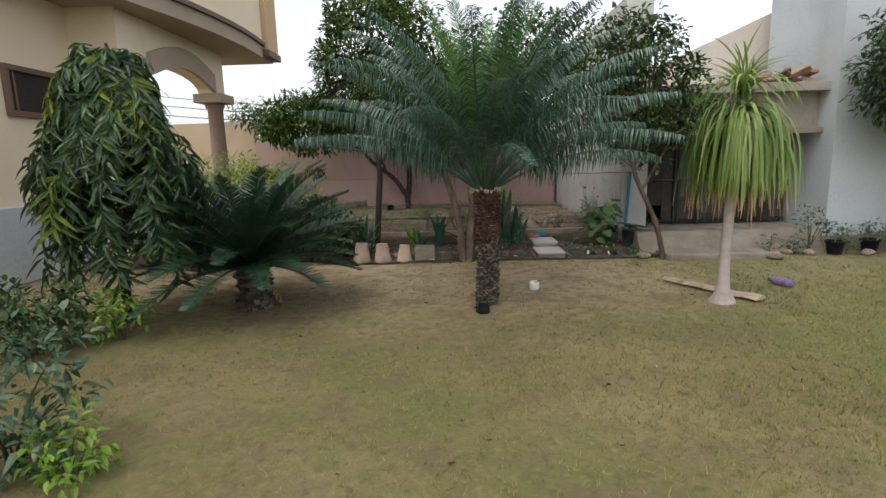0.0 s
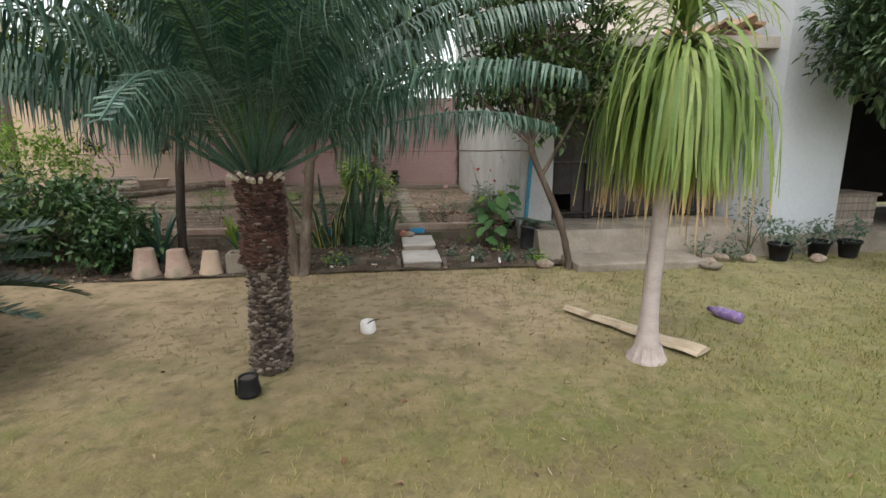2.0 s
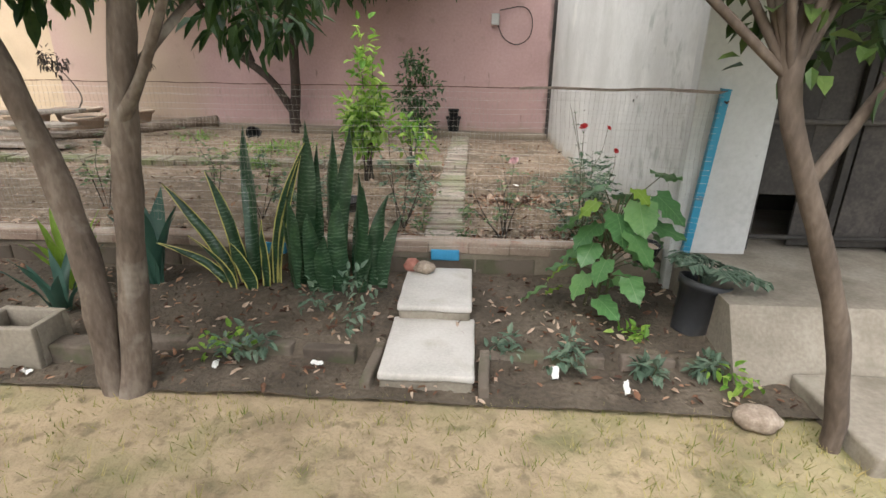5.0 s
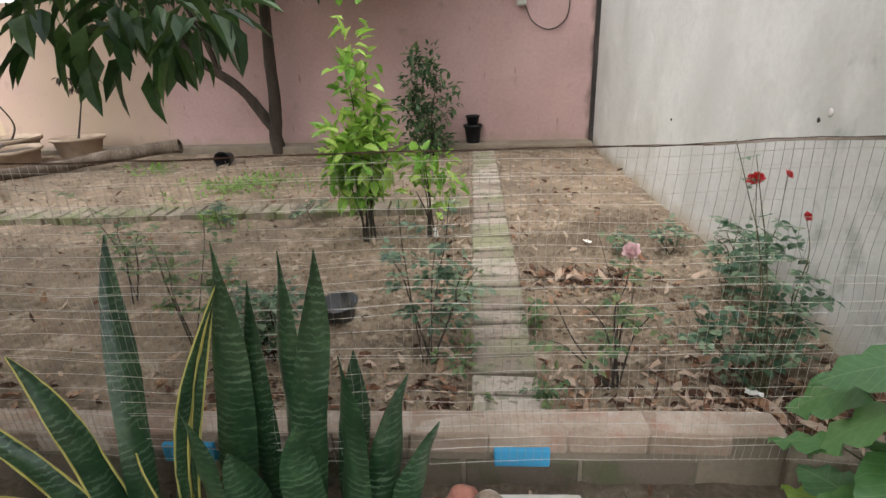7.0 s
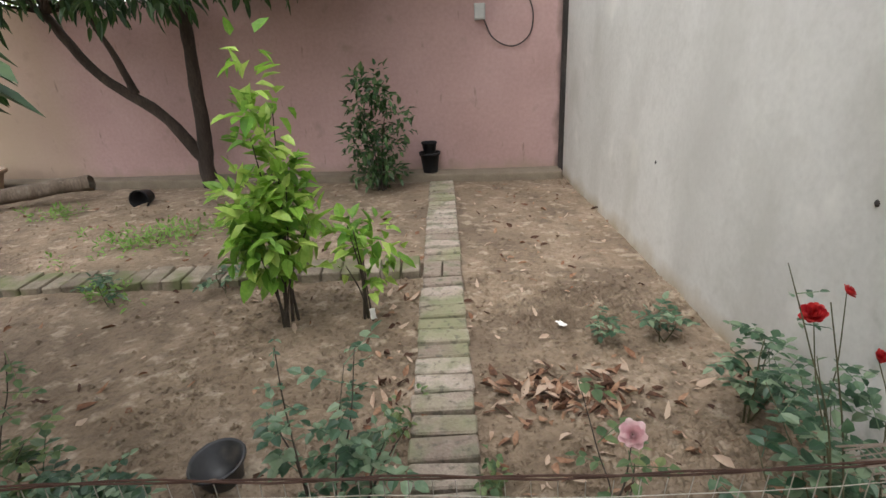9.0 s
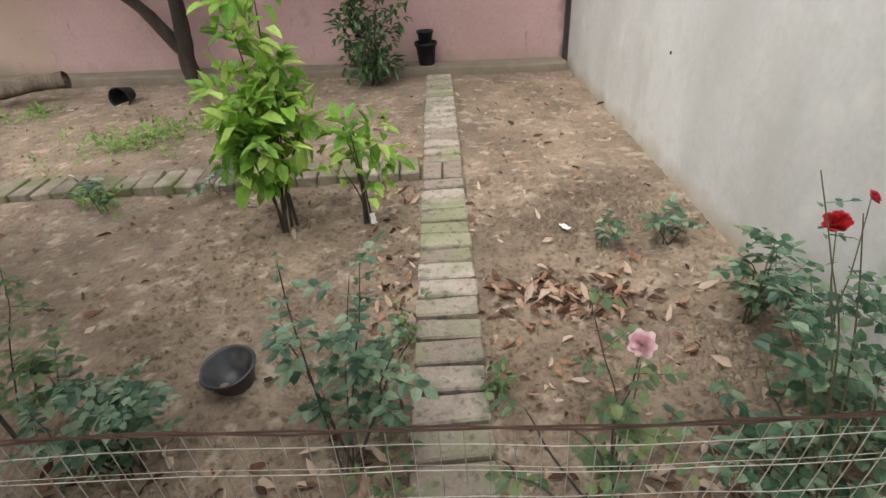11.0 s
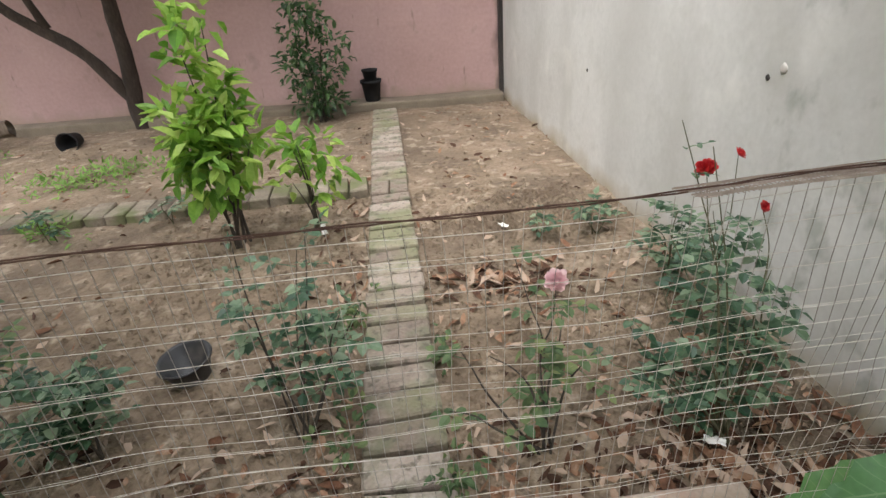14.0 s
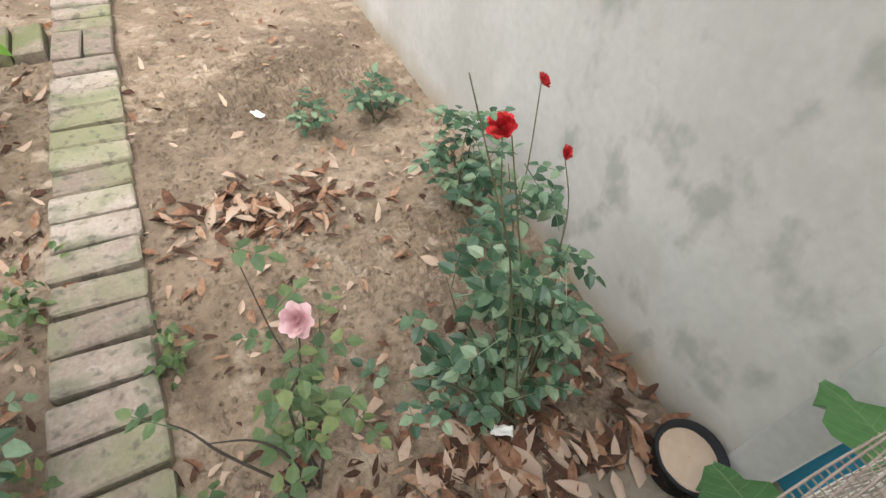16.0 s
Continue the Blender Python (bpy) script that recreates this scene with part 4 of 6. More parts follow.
tree("garden_tree", "twin-trunked garden tree with pale bark and broad leaves",
     [([(0.62, 6.80, -0.02), (0.61, 6.80, 0.10), (0.59, 6.83, 0.45), (0.53, 6.87, 0.75), (0.38, 6.9, 1.25), (0.2, 6.9, 1.65)], 0.060, 0.036),
      ([(0.69, 6.80, -0.02), (0.70, 6.82, 0.12), (0.75, 6.86, 0.6), (0.81, 6.9, 1.15), (0.87, 6.95, 1.6)], 0.062, 0.04)],
     [([(0.74, 6.88, 0.95), (0.92, 6.85, 1.2), (1.1, 6.8, 1.5)], 0.03, 0.012), ([(0.4, 6.9, 1.15), (0.15, 6.95, 1.4), (-0.1, 6.9, 1.6)], 0.026, 0.01), ([(0.81, 6.9, 1.15), (0.9, 7.4, 1.5), (1.0, 7.85, 1.62)], 0.02, 0.006), ([(0.87, 6.95, 1.6), (0.9, 7.6, 1.78), (0.85, 8.1, 1.70), (0.80, 8.3, 1.54)], 0.016, 0.004)],
     # Seed 10 adds high foliage, mostly unseen, to cut light on the border.
     blob_points((0.35, 7.1, 1.98), (0.95, 0.55, 0.46), 190, 3) + blob_points((0.95, 7.9, 1.72), (0.3, 0.2, 0.15), 8, 8) + blob_points((0.80, 8.3, 1.48), (0.28, 0.14, 0.06), 9, 9) + blob_points((1.2, 6.85, 2.4), (0.95, 0.42, 0.34), 80, 10),
     M["mango"], 16, 0.15, 0.06, 0.17, M["bark"], 3, 20, 0.55, [(0.2, 6.9, 1.65), (0.85, 6.95, 1.6)])
tree("citrus_tree", "leaning citrus tree with open airy crown",
     [([(3.26, 6.66, -0.02), (3.24, 6.66, 0.15), (3.14, 6.65, 0.5), (2.98, 6.65, 0.85), (2.84, 6.66, 1.2), (2.92, 6.7, 1.6), (3.05, 6.75, 2.0)], 0.036, 0.024)],
     [([(2.95, 6.65, 0.92), (3.15, 6.7, 1.25), (3.4, 6.75, 1.7)], 0.022, 0.01), ([(2.84, 6.66, 1.2), (2.7, 6.7, 1.6), (2.55, 6.7, 2.1)], 0.024, 0.01)],
     # Seeds 7 and 8: mostly unseen clumps added to shade border and kerb.
     blob_points((3.05, 6.85, 2.25), (0.78, 0.55, 0.82), 230, 12, 0.05, 0.5, 0.4) + blob_points((2.55, 6.85, 1.78), (0.36, 0.25, 0.18), 30, 4) + blob_points((3.5, 6.8, 1.8), (0.5, 0.35, 0.3), 44, 6) + blob_points((2.5, 6.8, 2.5), (0.6, 0.4, 0.35), 36, 7) + blob_points((1.9, 7.3, 2.95), (1.5, 0.6, 0.35), 110, 8),
     M["citrus"], 16, 0.085, 0.046, 0.16, M["citrusbark"], 12, 22, 0.2, [(3.05, 6.75, 2.0), (2.84, 6.66, 1.2)])
tree("back_tree", "dark forked tree against the boundary wall",
     [([(-0.59, 12.75, 0.15), (-0.59, 12.75, 0.45), (-0.55, 12.75, 0.75), (-0.53, 12.75, 1.3), (-0.47, 12.7, 2.0)], 0.085, 0.055),
      ([(-0.62, 12.75, 0.5), (-0.92, 12.72, 0.95), (-1.42, 12.7, 1.35), (-1.77, 12.7, 1.9)], 0.062, 0.04)],
     [([(-1.12, 12.72, 1.15), (-1.22, 12.7, 1.5), (-1.37, 12.6, 2.0)], 0.04, 0.02)],
     # Seeds 23 and 24 are added crown that dims the back wall and terrace.
     blob_points((-0.95, 12.3, 2.45), (1.9, 0.8, 0.55), 150, 21) + blob_points((1.3, 12.4, 2.55), (1.3, 0.5, 0.36), 64, 22) + blob_points((-2.9, 12.3, 2.5), (1.3, 0.6, 0.4), 50, 23) + blob_points((0.3, 11.2, 3.05), (2.2, 1.3, 0.42), 150, 24),
     M["mango"], 18, 0.17, 0.055, 0.24, M["darkbark"], 21, 24, 0.6, [(-0.47, 12.7, 2.0), (-1.77, 12.7, 1.9)])
tree("shade_tree", "large dense dark green tree by the terrace",
     [([(-0.62, 7.45, 0.0), (-0.61, 7.45, 0.4), (-0.57, 7.45, 0.9), (-0.56, 7.5, 1.3), (-0.7, 7.7, 2.0), (-0.9, 7.9, 2.6)], 0.048, 0.035)],
     [([(-0.58, 7.5, 1.3), (-0.2, 7.7, 1.8), (0.1, 7.9, 2.3)], 0.03, 0.012)],
     blob_points((-0.6, 8.3, 2.75), (0.95, 0.9, 1.15), 290, 31, 0.08, 0.6) + blob_points((-1.7, 8.2, 2.0), (0.75, 0.5, 0.32), 110, 33),
     M["bigtree"], 44, 0.085, 0.042, 0.19, M["darkbark"], 31, 26, 0.1, [(-0.9, 7.9, 2.6), (-0.57, 7.5, 1.5)])
tree("right_tree", "dense grey-green tree overhanging the passage",
     [([(7.6, 6.2, -0.02), (7.58, 6.2, 0.8), (7.4, 6.2, 1.6), (7.0, 6.2, 2.2)], 0.09, 0.06)],
     [([(7.3, 6.2, 1.8), (6.6, 6.1, 2.2), (6.0, 6.0, 2.4)], 0.04, 0.015)],
     blob_points((6.45, 6.1, 2.35), (1.1, 0.8, 0.85), 260, 41, 0.2, 0.3, 0.4),
     M["righttree"], 46, 0.095, 0.042, 0.22, M["darkbark"], 41, 26, 0.25)
tree("far_tree", "pale green tree beyond the boundary wall",
     [([(-6.2, 17.5, 0), (-6.2, 17.5, 1.5), (-6.1, 17.5, 2.6)], 0.1, 0.06)], [],
     blob_points((-6.1, 17.5, 2.6), (1.0, 0.8, 0.8), 50, 47), M["bigtree"], 26, 0.13, 0.06, 0.3, M["darkbark"], 47, 10)


def weeping_tree():
    t = thing("weeping_tree", pose(-2.5, 4.4, 0), "weeping mast tree clothed in drooping glossy leaves", "tree")
    verts, faces = tube_data(bend([(0, 0, -0.02), (0.02, 0, 0.6), (0.1, 0, 1.4), (0.16, 0, 2.2), (0.12, 0, 2.42)], 5), taper(21, 0.045, 0.012), 9, rough=0.2)
    part("trunk", mesh_from("trunk", verts, faces, M["darkbark"], True), t)
    for name, mat, count, seed in (("leaves", M["ashoka"], 210, 2), ("young_leaves", M["ashoka_young"], 30, 9)):
        r = random.Random(seed)
        verts, faces = [], []
        for _ in range(count):
            q = r.random() ** 0.8
            z0 = 0.85 + 1.55 * q
            rad = (0.62 - 0.34 * max(0, q - 0.45) / 0.55) * r.uniform(0.55, 1.0)
            a = r.uniform(0, 2 * math.pi)
            u = Vector((math.cos(a), math.sin(a), 0))
            c = Vector((0.1, 0, z0)) + u * rad * 0.45
            st = bend([c, c + u * rad * 0.5 + Vector((0, 0, -0.02)), c + u * rad * 0.62 + Vector((0, 0, -0.25)), c + u * rad * 0.6 + Vector((0, 0, -0.25 - 0.3 * r.random()))], 4)
            tube_data(st, taper(len(st), 0.006, 0.002), 4, verts, faces)
            for p in st[2:]:
                for s in (1, -1):
                    side = Vector((-u.y, u.x, 0)) * s
                    d = side * r.uniform(0.1, 1.0) + u * r.uniform(-.3, .9) + Vector((0, 0, -0.7 + r.uniform(-.4, .5)))
                    add_leaf(verts, faces, p, d, u + rand_dir(r, 0) * 0.7 + Vector((0, 0, .4)), r.uniform(0.13, 0.25), 0.038, 0.2, 0.3)
        part(name, mesh_from(name, verts, faces, mat), t, "fresh yellow-green leaf tufts" if name != "leaves" else "")
    return t


weeping_tree()


# ---- shrubs ----
def shrub(name, label, at, size, n, leafmat, per, ln, wd, spread, seed, stems=8, stemmat=None, droop=0.1, category="shrub", r0=0.008, lift=0.0):
    t = thing(name, pose(*at), label, category)
    cl = blob_points((0, 0, size[2] * 1.02 + lift), size, n, seed, 0.15, 0.45, 0.35)
    cl = [c for c in cl if c[2] > 0.04]
    lines = []
    r = random.Random(seed)
    for c in r.sample(cl, min(stems, len(cl))):
        lines.append((((r.uniform(-.04, .04), r.uniform(-.04, .04), -0.02), (c[0] * 0.35, c[1] * 0.35, c[2] * 0.5), c), r0, 0.002))
    tagged(part("stem", limbs_mesh("stem", lines, stemmat or M["stem"], 5), t), kind="stuff")
    part("foliage", crown_mesh("foliage", cl, leafmat, per, ln, wd, spread, droop, seed), t)
    return t


shrub("hedge_shrub", "dense glossy dark green shrub beside the terrace", (-1.75, 7.35, 0), (0.72, 0.42, 0.47), 120, M["shrub"], 20, 0.085, 0.045, 0.13, 51, 14)
shrub("hedge_shrub", "dense glossy dark green shrub beside the terrace", (-1.05, 7.15, 0), (0.38, 0.3, 0.36), 60, M["shrub"], 20, 0.085, 0.045, 0.12, 52, 10)
shrub("hedge_shrub", "dense dark green shrub behind the sago palm", (-3.0, 7.0, 0), (0.8, 0.5, 0.42), 100, M["shrub"], 18, 0.085, 0.045, 0.15, 53, 10)
shrub("light_shrub", "light green airy shrub by the porch", (-3.0, 8.6, 0.1), (1.1, 0.45, 0.68), 210, M["bright"], 17, 0.09, 0.035, 0.2, 54, 14)
shrub("lawn_shrub", "young leafy shrub at the lawn edge", (-1.62, 2.08, 0), (0.30, 0.26, 0.40), 46, M["rose_leaf"], 13, 0.075, 0.035, 0.11, 55, 12)
shrub("lawn_shrub", "small bright leafy shrub at the lawn edge", (-1.30, 2.0, 0), (0.17, 0.15, 0.16), 18, M["bright"], 12, 0.06, 0.032, 0.07, 56, 6)
shrub("lawn_shrub", "leafy shrub below the weeping tree", (-2.75, 3.6, 0), (0.42, 0.3, 0.30), 50, M["shrub"], 14, 0.085, 0.04, 0.12, 57, 9)
shrub("lawn_shrub", "bright young shrub below the weeping tree", (-2.25, 3.9, 0), (0.2, 0.2, 0.2), 20, M["bright"], 12, 0.08, 0.035, 0.09, 58, 6)
shrub("fruit_sapling", "bright green young citrus sapling on bare soil", (1.05, 9.68, 0.2), (0.20, 0.19, 0.22), 26, M["bright"], 11, 0.10, 0.058, 0.1, 61, 4, M["dstem"], 0.0, "sapling", 0.007, 0.29)
shrub("fruit_sapling", "tall bright green leading shoot of a young citrus", (1.09, 9.70, 0.2), (0.10, 0.10, 0.66), 32, M["bright"], 9, 0.098, 0.056, 0.08, 62, 4, M["dstem"], 0.0, "sapling", 0.009)
shrub("fruit_sapling", "small pale green sapling beside the path", (1.47, 9.70, 0.2), (0.16, 0.14, 0.2), 13, M["bright"], 8, 0.085, 0.05, 0.08, 63, 5, M["dstem"], 0.0, "sapling", 0.006, 0.24)
shrub("dark_sapling", "dark-leaved upright shrub against the pink wall", (1.25, 12.3, 0.2), (0.25, 0.2, 0.52), 46, M["shrub"], 18, 0.085, 0.042, 0.12, 64, 8, M["dstem"], 0.0)
shrub("thin_sapling", "thin leafy shrub by the shed plinth", (5.3, 6.85, 0), (0.2, 0.15, 0.35), 18, M["dusty"], 8, 0.06, 0.03, 0.1, 65, 6)
for k, (x, y, s) in enumerate(((4.75, 6.85, 0.16), (5.05, 6.8, 0.14), (5.75, 6.8, 0.15), (2.98, 7.02, 0.06), (2.15, 7.1, 0.07), (2.4, 7.05, 0.09), (2.75, 7.0, 0.06), (1.42, 7.36, 0.19), (1.05, 7.05, 0.09))):
    shrub("border_weed", "small dusty green weed in the border", (x, y, 0.01), (s, s * 0.8, s * 0.75), 12, M["dusty"], 9, 0.05, 0.024, s * 0.4, 70 + k, 5, None, 0.2, "weed", 0.003)


# ---- roses ----
def bloom_mesh(name, rad, mat, seed):
    """Cupped bloom: rings of rounded, overlapping petals, the inner ones steeper."""
    r = random.Random(seed)
    verts, faces = [], []
    for ring, (count, wide, spread, high) in enumerate(((7, 0.62, 1.0, 0.62), (6, 0.68, 0.84, 0.85), (6, 0.72, 0.64, 1.0), (5, 0.8, 0.44, 1.05), (4, 1.0, 0.24, 1.05), (3, 1.5, 0.1, 0.98))):
        for k in range(count):
            a0 = 2 * math.pi * (k + 0.37 * ring) / count + r.uniform(-.15, .15)
            q = r.uniform(0.9, 1.1)
            b = len(verts)
            for i in range(5):
                v = i / 4
                half = wide * math.sqrt(max(0.06, 1 - (v - 0.42) ** 2 / 0.42))
                for j in range(5):
                    u = -1 + j / 2
                    vv = v * (1 - 0.12 * u * u)
                    rr = rad * q * (0.12 + spread * math.sin(vv * 1.5) * (1 + 0.12 * (vv > 0.9)))
                    z = rad * high * vv ** 1.4 - rad * 0.1 * (vv > 0.9) * (1 - ring / 3) + 0.04 * rad * math.sin(5 * u + seed + k)
                    verts.append((rr * math.cos(a0 + u * half), rr * math.sin(a0 + u * half), z))
            for i in range(4):
                for j in range(4):
                    c = b + i * 5 + j
                    faces.append((c, c + 1, c + 6, c + 5))
    return mesh_from(name, verts, faces, mat, True)


def rose_bush(label, at, canes, leafmat, seed, blooms=(), stemmat=None, dens=1.0, r0=0.0042):
    """canes: tips relative to the base; blooms: (cane index, material key, radius)."""
    t = thing("rose_bush", pose(*at), label, "rose bush", "roses on the terrace")
    r = random.Random(seed)
    lines, verts, faces = [], [], []
    tips = []
    for c in canes:
        c = Vector(c)
        mid = c * 0.5 + Vector((r.uniform(-.04, .04), r.uniform(-.04, .04), r.uniform(0.0, .05)))
        line = bend([Vector((r.uniform(-.02, .02), r.uniform(-.02, .02), -0.02)), mid, c], 6)
        kink = mid.lerp(c, 0.5) + Vector((r.uniform(-.02, .02), r.uniform(-.02, .02), r.uniform(-.02, .02)))
        lines.append(([line[0], mid, kink, c], r0 * (0.6 if c.z > 0.45 else 1), 0.0012))
        tips.append(c)
        for i, p in enumerate(line[4:]):
            if p.z > 0.5 and r.random() < 0.55:
                continue
            for _ in range(int(2.1 * dens + 0.9 * r.random())):
                d = rand_dir(r, 0.1)
                d.z *= 0.4
                d.normalize()
                q = p + d * r.uniform(0.05, 0.11) * (0.45 if p.z > 0.5 else 1)
                tube_data([p, q], [0.0016, 0.001], 3, verts, faces, cap=False)
                side = d.cross(Vector((0, 0, 1))).normalized()
                s = r.uniform(0.026, 0.046) * (0.5 if p.z > 0.5 else 1)
                for o, b in ((d, q), (d * 0.5 + side, q - d * 0.02), (d * 0.5 - side, q - d * 0.02), (d * 0.3 + side, q - d * 0.05), (d * 0.3 - side, q - d * 0.05)):
                    add_leaf(verts, faces, b, o + Vector((0, 0, r.uniform(-.3, .2))), Vector((r.uniform(-.3, .3), r.uniform(-.3, .3), 1)), s, s * 0.75, 0.12, 0.12)
    tagged(part("cane", limbs_mesh("cane", lines, stemmat or M["stem"], 5, 0.1), t), kind="stuff")
    part("foliage", mesh_from("foliage", verts, faces, leafmat), t)
    for i, key, rad in blooms:
        part("bloom", bloom_mesh("bloom", rad, M[key], seed + i), t, "red rose bloom" if key == "red" else "pale pink rose bloom" if key == "pinkpetal" else "",
             pose(*tips[i], r.uniform(-25, 25) + 42, r.uniform(-25, 25), r.uniform(-40, 40)))
    return t


rose_bush("tall red rose bush in bloom beside the grey wall", (2.68, 8.17, 0.2),
          [(0.0, 0.28, 0.65), (0.18, 0.42, 0.63), (0.22, 0.33, 0.50), (-0.11, 0.24, 0.80), (-0.10, 0.12, 0.77), (-0.12, 0.2, 0.36), (0.15, 0.16, 0.40), (-0.06, 0.3, 0.46), (0.08, 0.34, 0.5), (-0.2, 0.22, 0.26), (0.06, 0.1, 0.28), (0.22, 0.26, 0.36), (-0.28, 0.1, 0.2), (0.1, 0.4, 0.4), (-0.14, 0.05, 0.18), (0.2, 0.4, 0.3)],
          M["rose_leaf"], 81, [(0, "red", 0.023), (1, "red", 0.016), (2, "red", 0.015)], M["stem"], 0.40)
rose_bush("sparse pink rose bush with one bloom", (2.20, 8.21, 0.2),
          [(0.05, 0.11, 0.45), (-0.02, 0.3, 0.46), (-0.2, 0.1, 0.28), (0.14, 0.05, 0.27), (-0.14, 0.02, 0.32), (0.1, 0.2, 0.3), (-0.25, -0.02, 0.2)],
          M["rose_pale"], 82, [(0, "pinkpetal", 0.026)], M["dstem"], 0.2)
rose_bush("leggy rose bush with thin dark canes beside the path", (1.54, 8.36, 0.2),
          [(0.1, 0.12, 0.6), (-0.08, 0.1, 0.62), (0.16, 0.05, 0.38), (-0.15, 0.15, 0.4), (0.05, 0.2, 0.5), (0.2, 0.2, 0.3)], M["rose_leaf"], 83, (), M["dstem"], 0.6, 0.005)
rose_bush("low rose bush with thin stems", (0.98, 8.37, 0.2), [(-0.1, 0.1, 0.25), (0.04, 0.0, 0.28), (-0.25, 0.05, 0.22), (-0.02, 0.12, 0.26), (-0.3, 0.2, 0.2)], M["rose_leaf"], 84, (), M["dstem"], 0.8)
rose_bush("low rose bush with thin stems", (0.55, 8.5, 0.2), [(-0.1, 0.1, 0.35), (0.15, 0.05, 0.3), (-0.2, 0.15, 0.42), (0.05, 0.2, 0.5)], M["rose_pale"], 85, (), M["dstem"], 0.6)
rose_bush("thin young rose on bare soil", (0.05, 8.9, 0.2), [(-0.05, 0.1, 0.4), (0.1, 0.0, 0.35), (-0.15, 0.05, 0.5)], M["rose_pale"], 86, (), M["dstem"], 0.6)
rose_bush("thin young rose on bare soil", (-0.6, 8.6, 0.2), [(-0.05, 0.1, 0.5), (0.1, 0.0, 0.35), (-0.2, 0.05, 0.4)], M["rose_pale"], 87, (), M["dstem"], 0.6)
rose_bush("small rose seedling on bare soil", (2.51, 9.42, 0.2), [(0.0, 0.0, 0.14), (0.04, 0.02, 0.1)], M["rose_leaf"], 88, (), None, 0.3, 0.003)
rose_bush("small rose seedling on bare soil", (2.80, 9.40, 0.2), [(0.0, 0.0, 0.15), (0.06, 0.02, 0.1), (-0.04, 0, 0.1)], M["rose_leaf"], 89, (), None, 0.3, 0.003)
rose_bush("small rose bush by the grey wall", (2.86, 8.85, 0.2), [(0.0, 0.0, 0.34), (-0.08, 0.04, 0.28), (0.06, 0.05, 0.3), (0.02, -.1, 0.3)], M["rose_leaf"], 90, (), None, 0.6, 0.004)
rose_bush("small rose seedling on bare soil", (0.6, 10.1, 0.2), [(0.0, 0.0, 0.15), (0.06, 0.02, 0.12)], M["rose_leaf"], 91, (), None, 0.3, 0.003)
rose_bush("small rose seedling on bare soil", (0.0, 10.0, 0.2), [(0.0, 0.0, 0.17), (-0.06, 0.02, 0.12)], M["rose_leaf"], 92, (), None, 0.3, 0.003)


# ---- snake plants ----
def blade_mesh(name, h, w, lean, twist, mat, edge=False, seed=0):
    """Upright sword leaf, cupped, with a pointed tip; edge gives the thin margin strips alone."""
    n = 12
    verts, faces, uvs = [], [], []
    cols = (-1, -0.5, 0, 0.5, 1)
    for i in range(n + 1):
        t = i / n
        wd = w * (0.55 + 0.45 * min(1, t * 3)) * (1 if t < 0.6 else max(0.02, 1 - ((t - 0.6) / 0.4) ** 1.7))
        a = twist * t
        c = Vector((lean[0] * t ** 1.8 + 0.014 * t * math.sin(5 * t + seed * 1.7), lean[1] * t ** 1.8, h * t))
        wd *= 1 + 0.07 * math.sin(9 * t + seed)
        for s in cols:
            x, y = s * wd * 0.5, 0.35 * (abs(s) ** 2) * wd * 0.5 + 0.004 * math.sin(t * 17 + s)
            verts.append(c + Vector((x * math.cos(a) - y * math.sin(a), x * math.sin(a) + y * math.cos(a), 0)))
            uvs.append((s * 0.1 + seed, t * h * 2.2 + seed * 0.37))
    for i in range(n):
        for k in range(4):
            a = i * 5 + k
            faces.append((a, a + 1, a + 6, a + 5))
    return mesh_from(name, verts, faces, mat, True, uvs)


def margin_mesh(name, h, w, lean, twist, seed=0):
    n = 12
    verts, faces = [], []
    for s in (-1, 1):
        pts = []
        for i in range(n + 1):
            t = i / n
            wd = w * (0.55 + 0.45 * min(1, t * 3)) * (1 if t < 0.6 else max(0.02, 1 - ((t - 0.6) / 0.4) ** 1.7))
            wd *= 1 + 0.07 * math.sin(9 * t + seed)
            a = twist * t
            x, y = s * wd * 0.5, 0.35 * wd * 0.5
            pts.append(Vector((lean[0] * t ** 1.8 + 0.014 * t * math.sin(5 * t + seed * 1.7) + x * math.cos(a) - y * math.sin(a), lean[1] * t ** 1.8 + x * math.sin(a) + y * math.cos(a), h * t)))
        tube_data(pts, taper(n + 1, 0.0045, 0.002), 5, verts, faces)
    return mesh_from(name, verts, faces, M["snakeedge"])


def snake_plant(label, at, leaves, seed):
    """leaves: foot x, y; tip x, y, z; width; whether the margin is yellow."""
    t = thing("snake_plant", pose(*at), label, "snake plant", "snake plants in the border")
    r = random.Random(seed)
    for i, (bx, by, tx, ty, tz, w, edged) in enumerate(leaves):
        tw = r.uniform(-0.9, 0.9)
        a = r.uniform(-50, 50)
        ca, sa = math.cos(radians(a)), math.sin(radians(a))
        dx, dy = tx - bx, ty - by
        lean = (dx * ca + dy * sa, -dx * sa + dy * ca)
        h = tz - at[2]
        lf = part("leaf", blade_mesh("leaf", h, w * 1.2, lean, tw, M["snake"], seed=i + seed), t, "", pose(bx - at[0], by - at[1], 0, 0, 0, a))
        if edged:
            part("margin", margin_mesh("margin", h, w * 1.2, lean, tw, i + seed), lf, "yellow leaf margin")
    return t


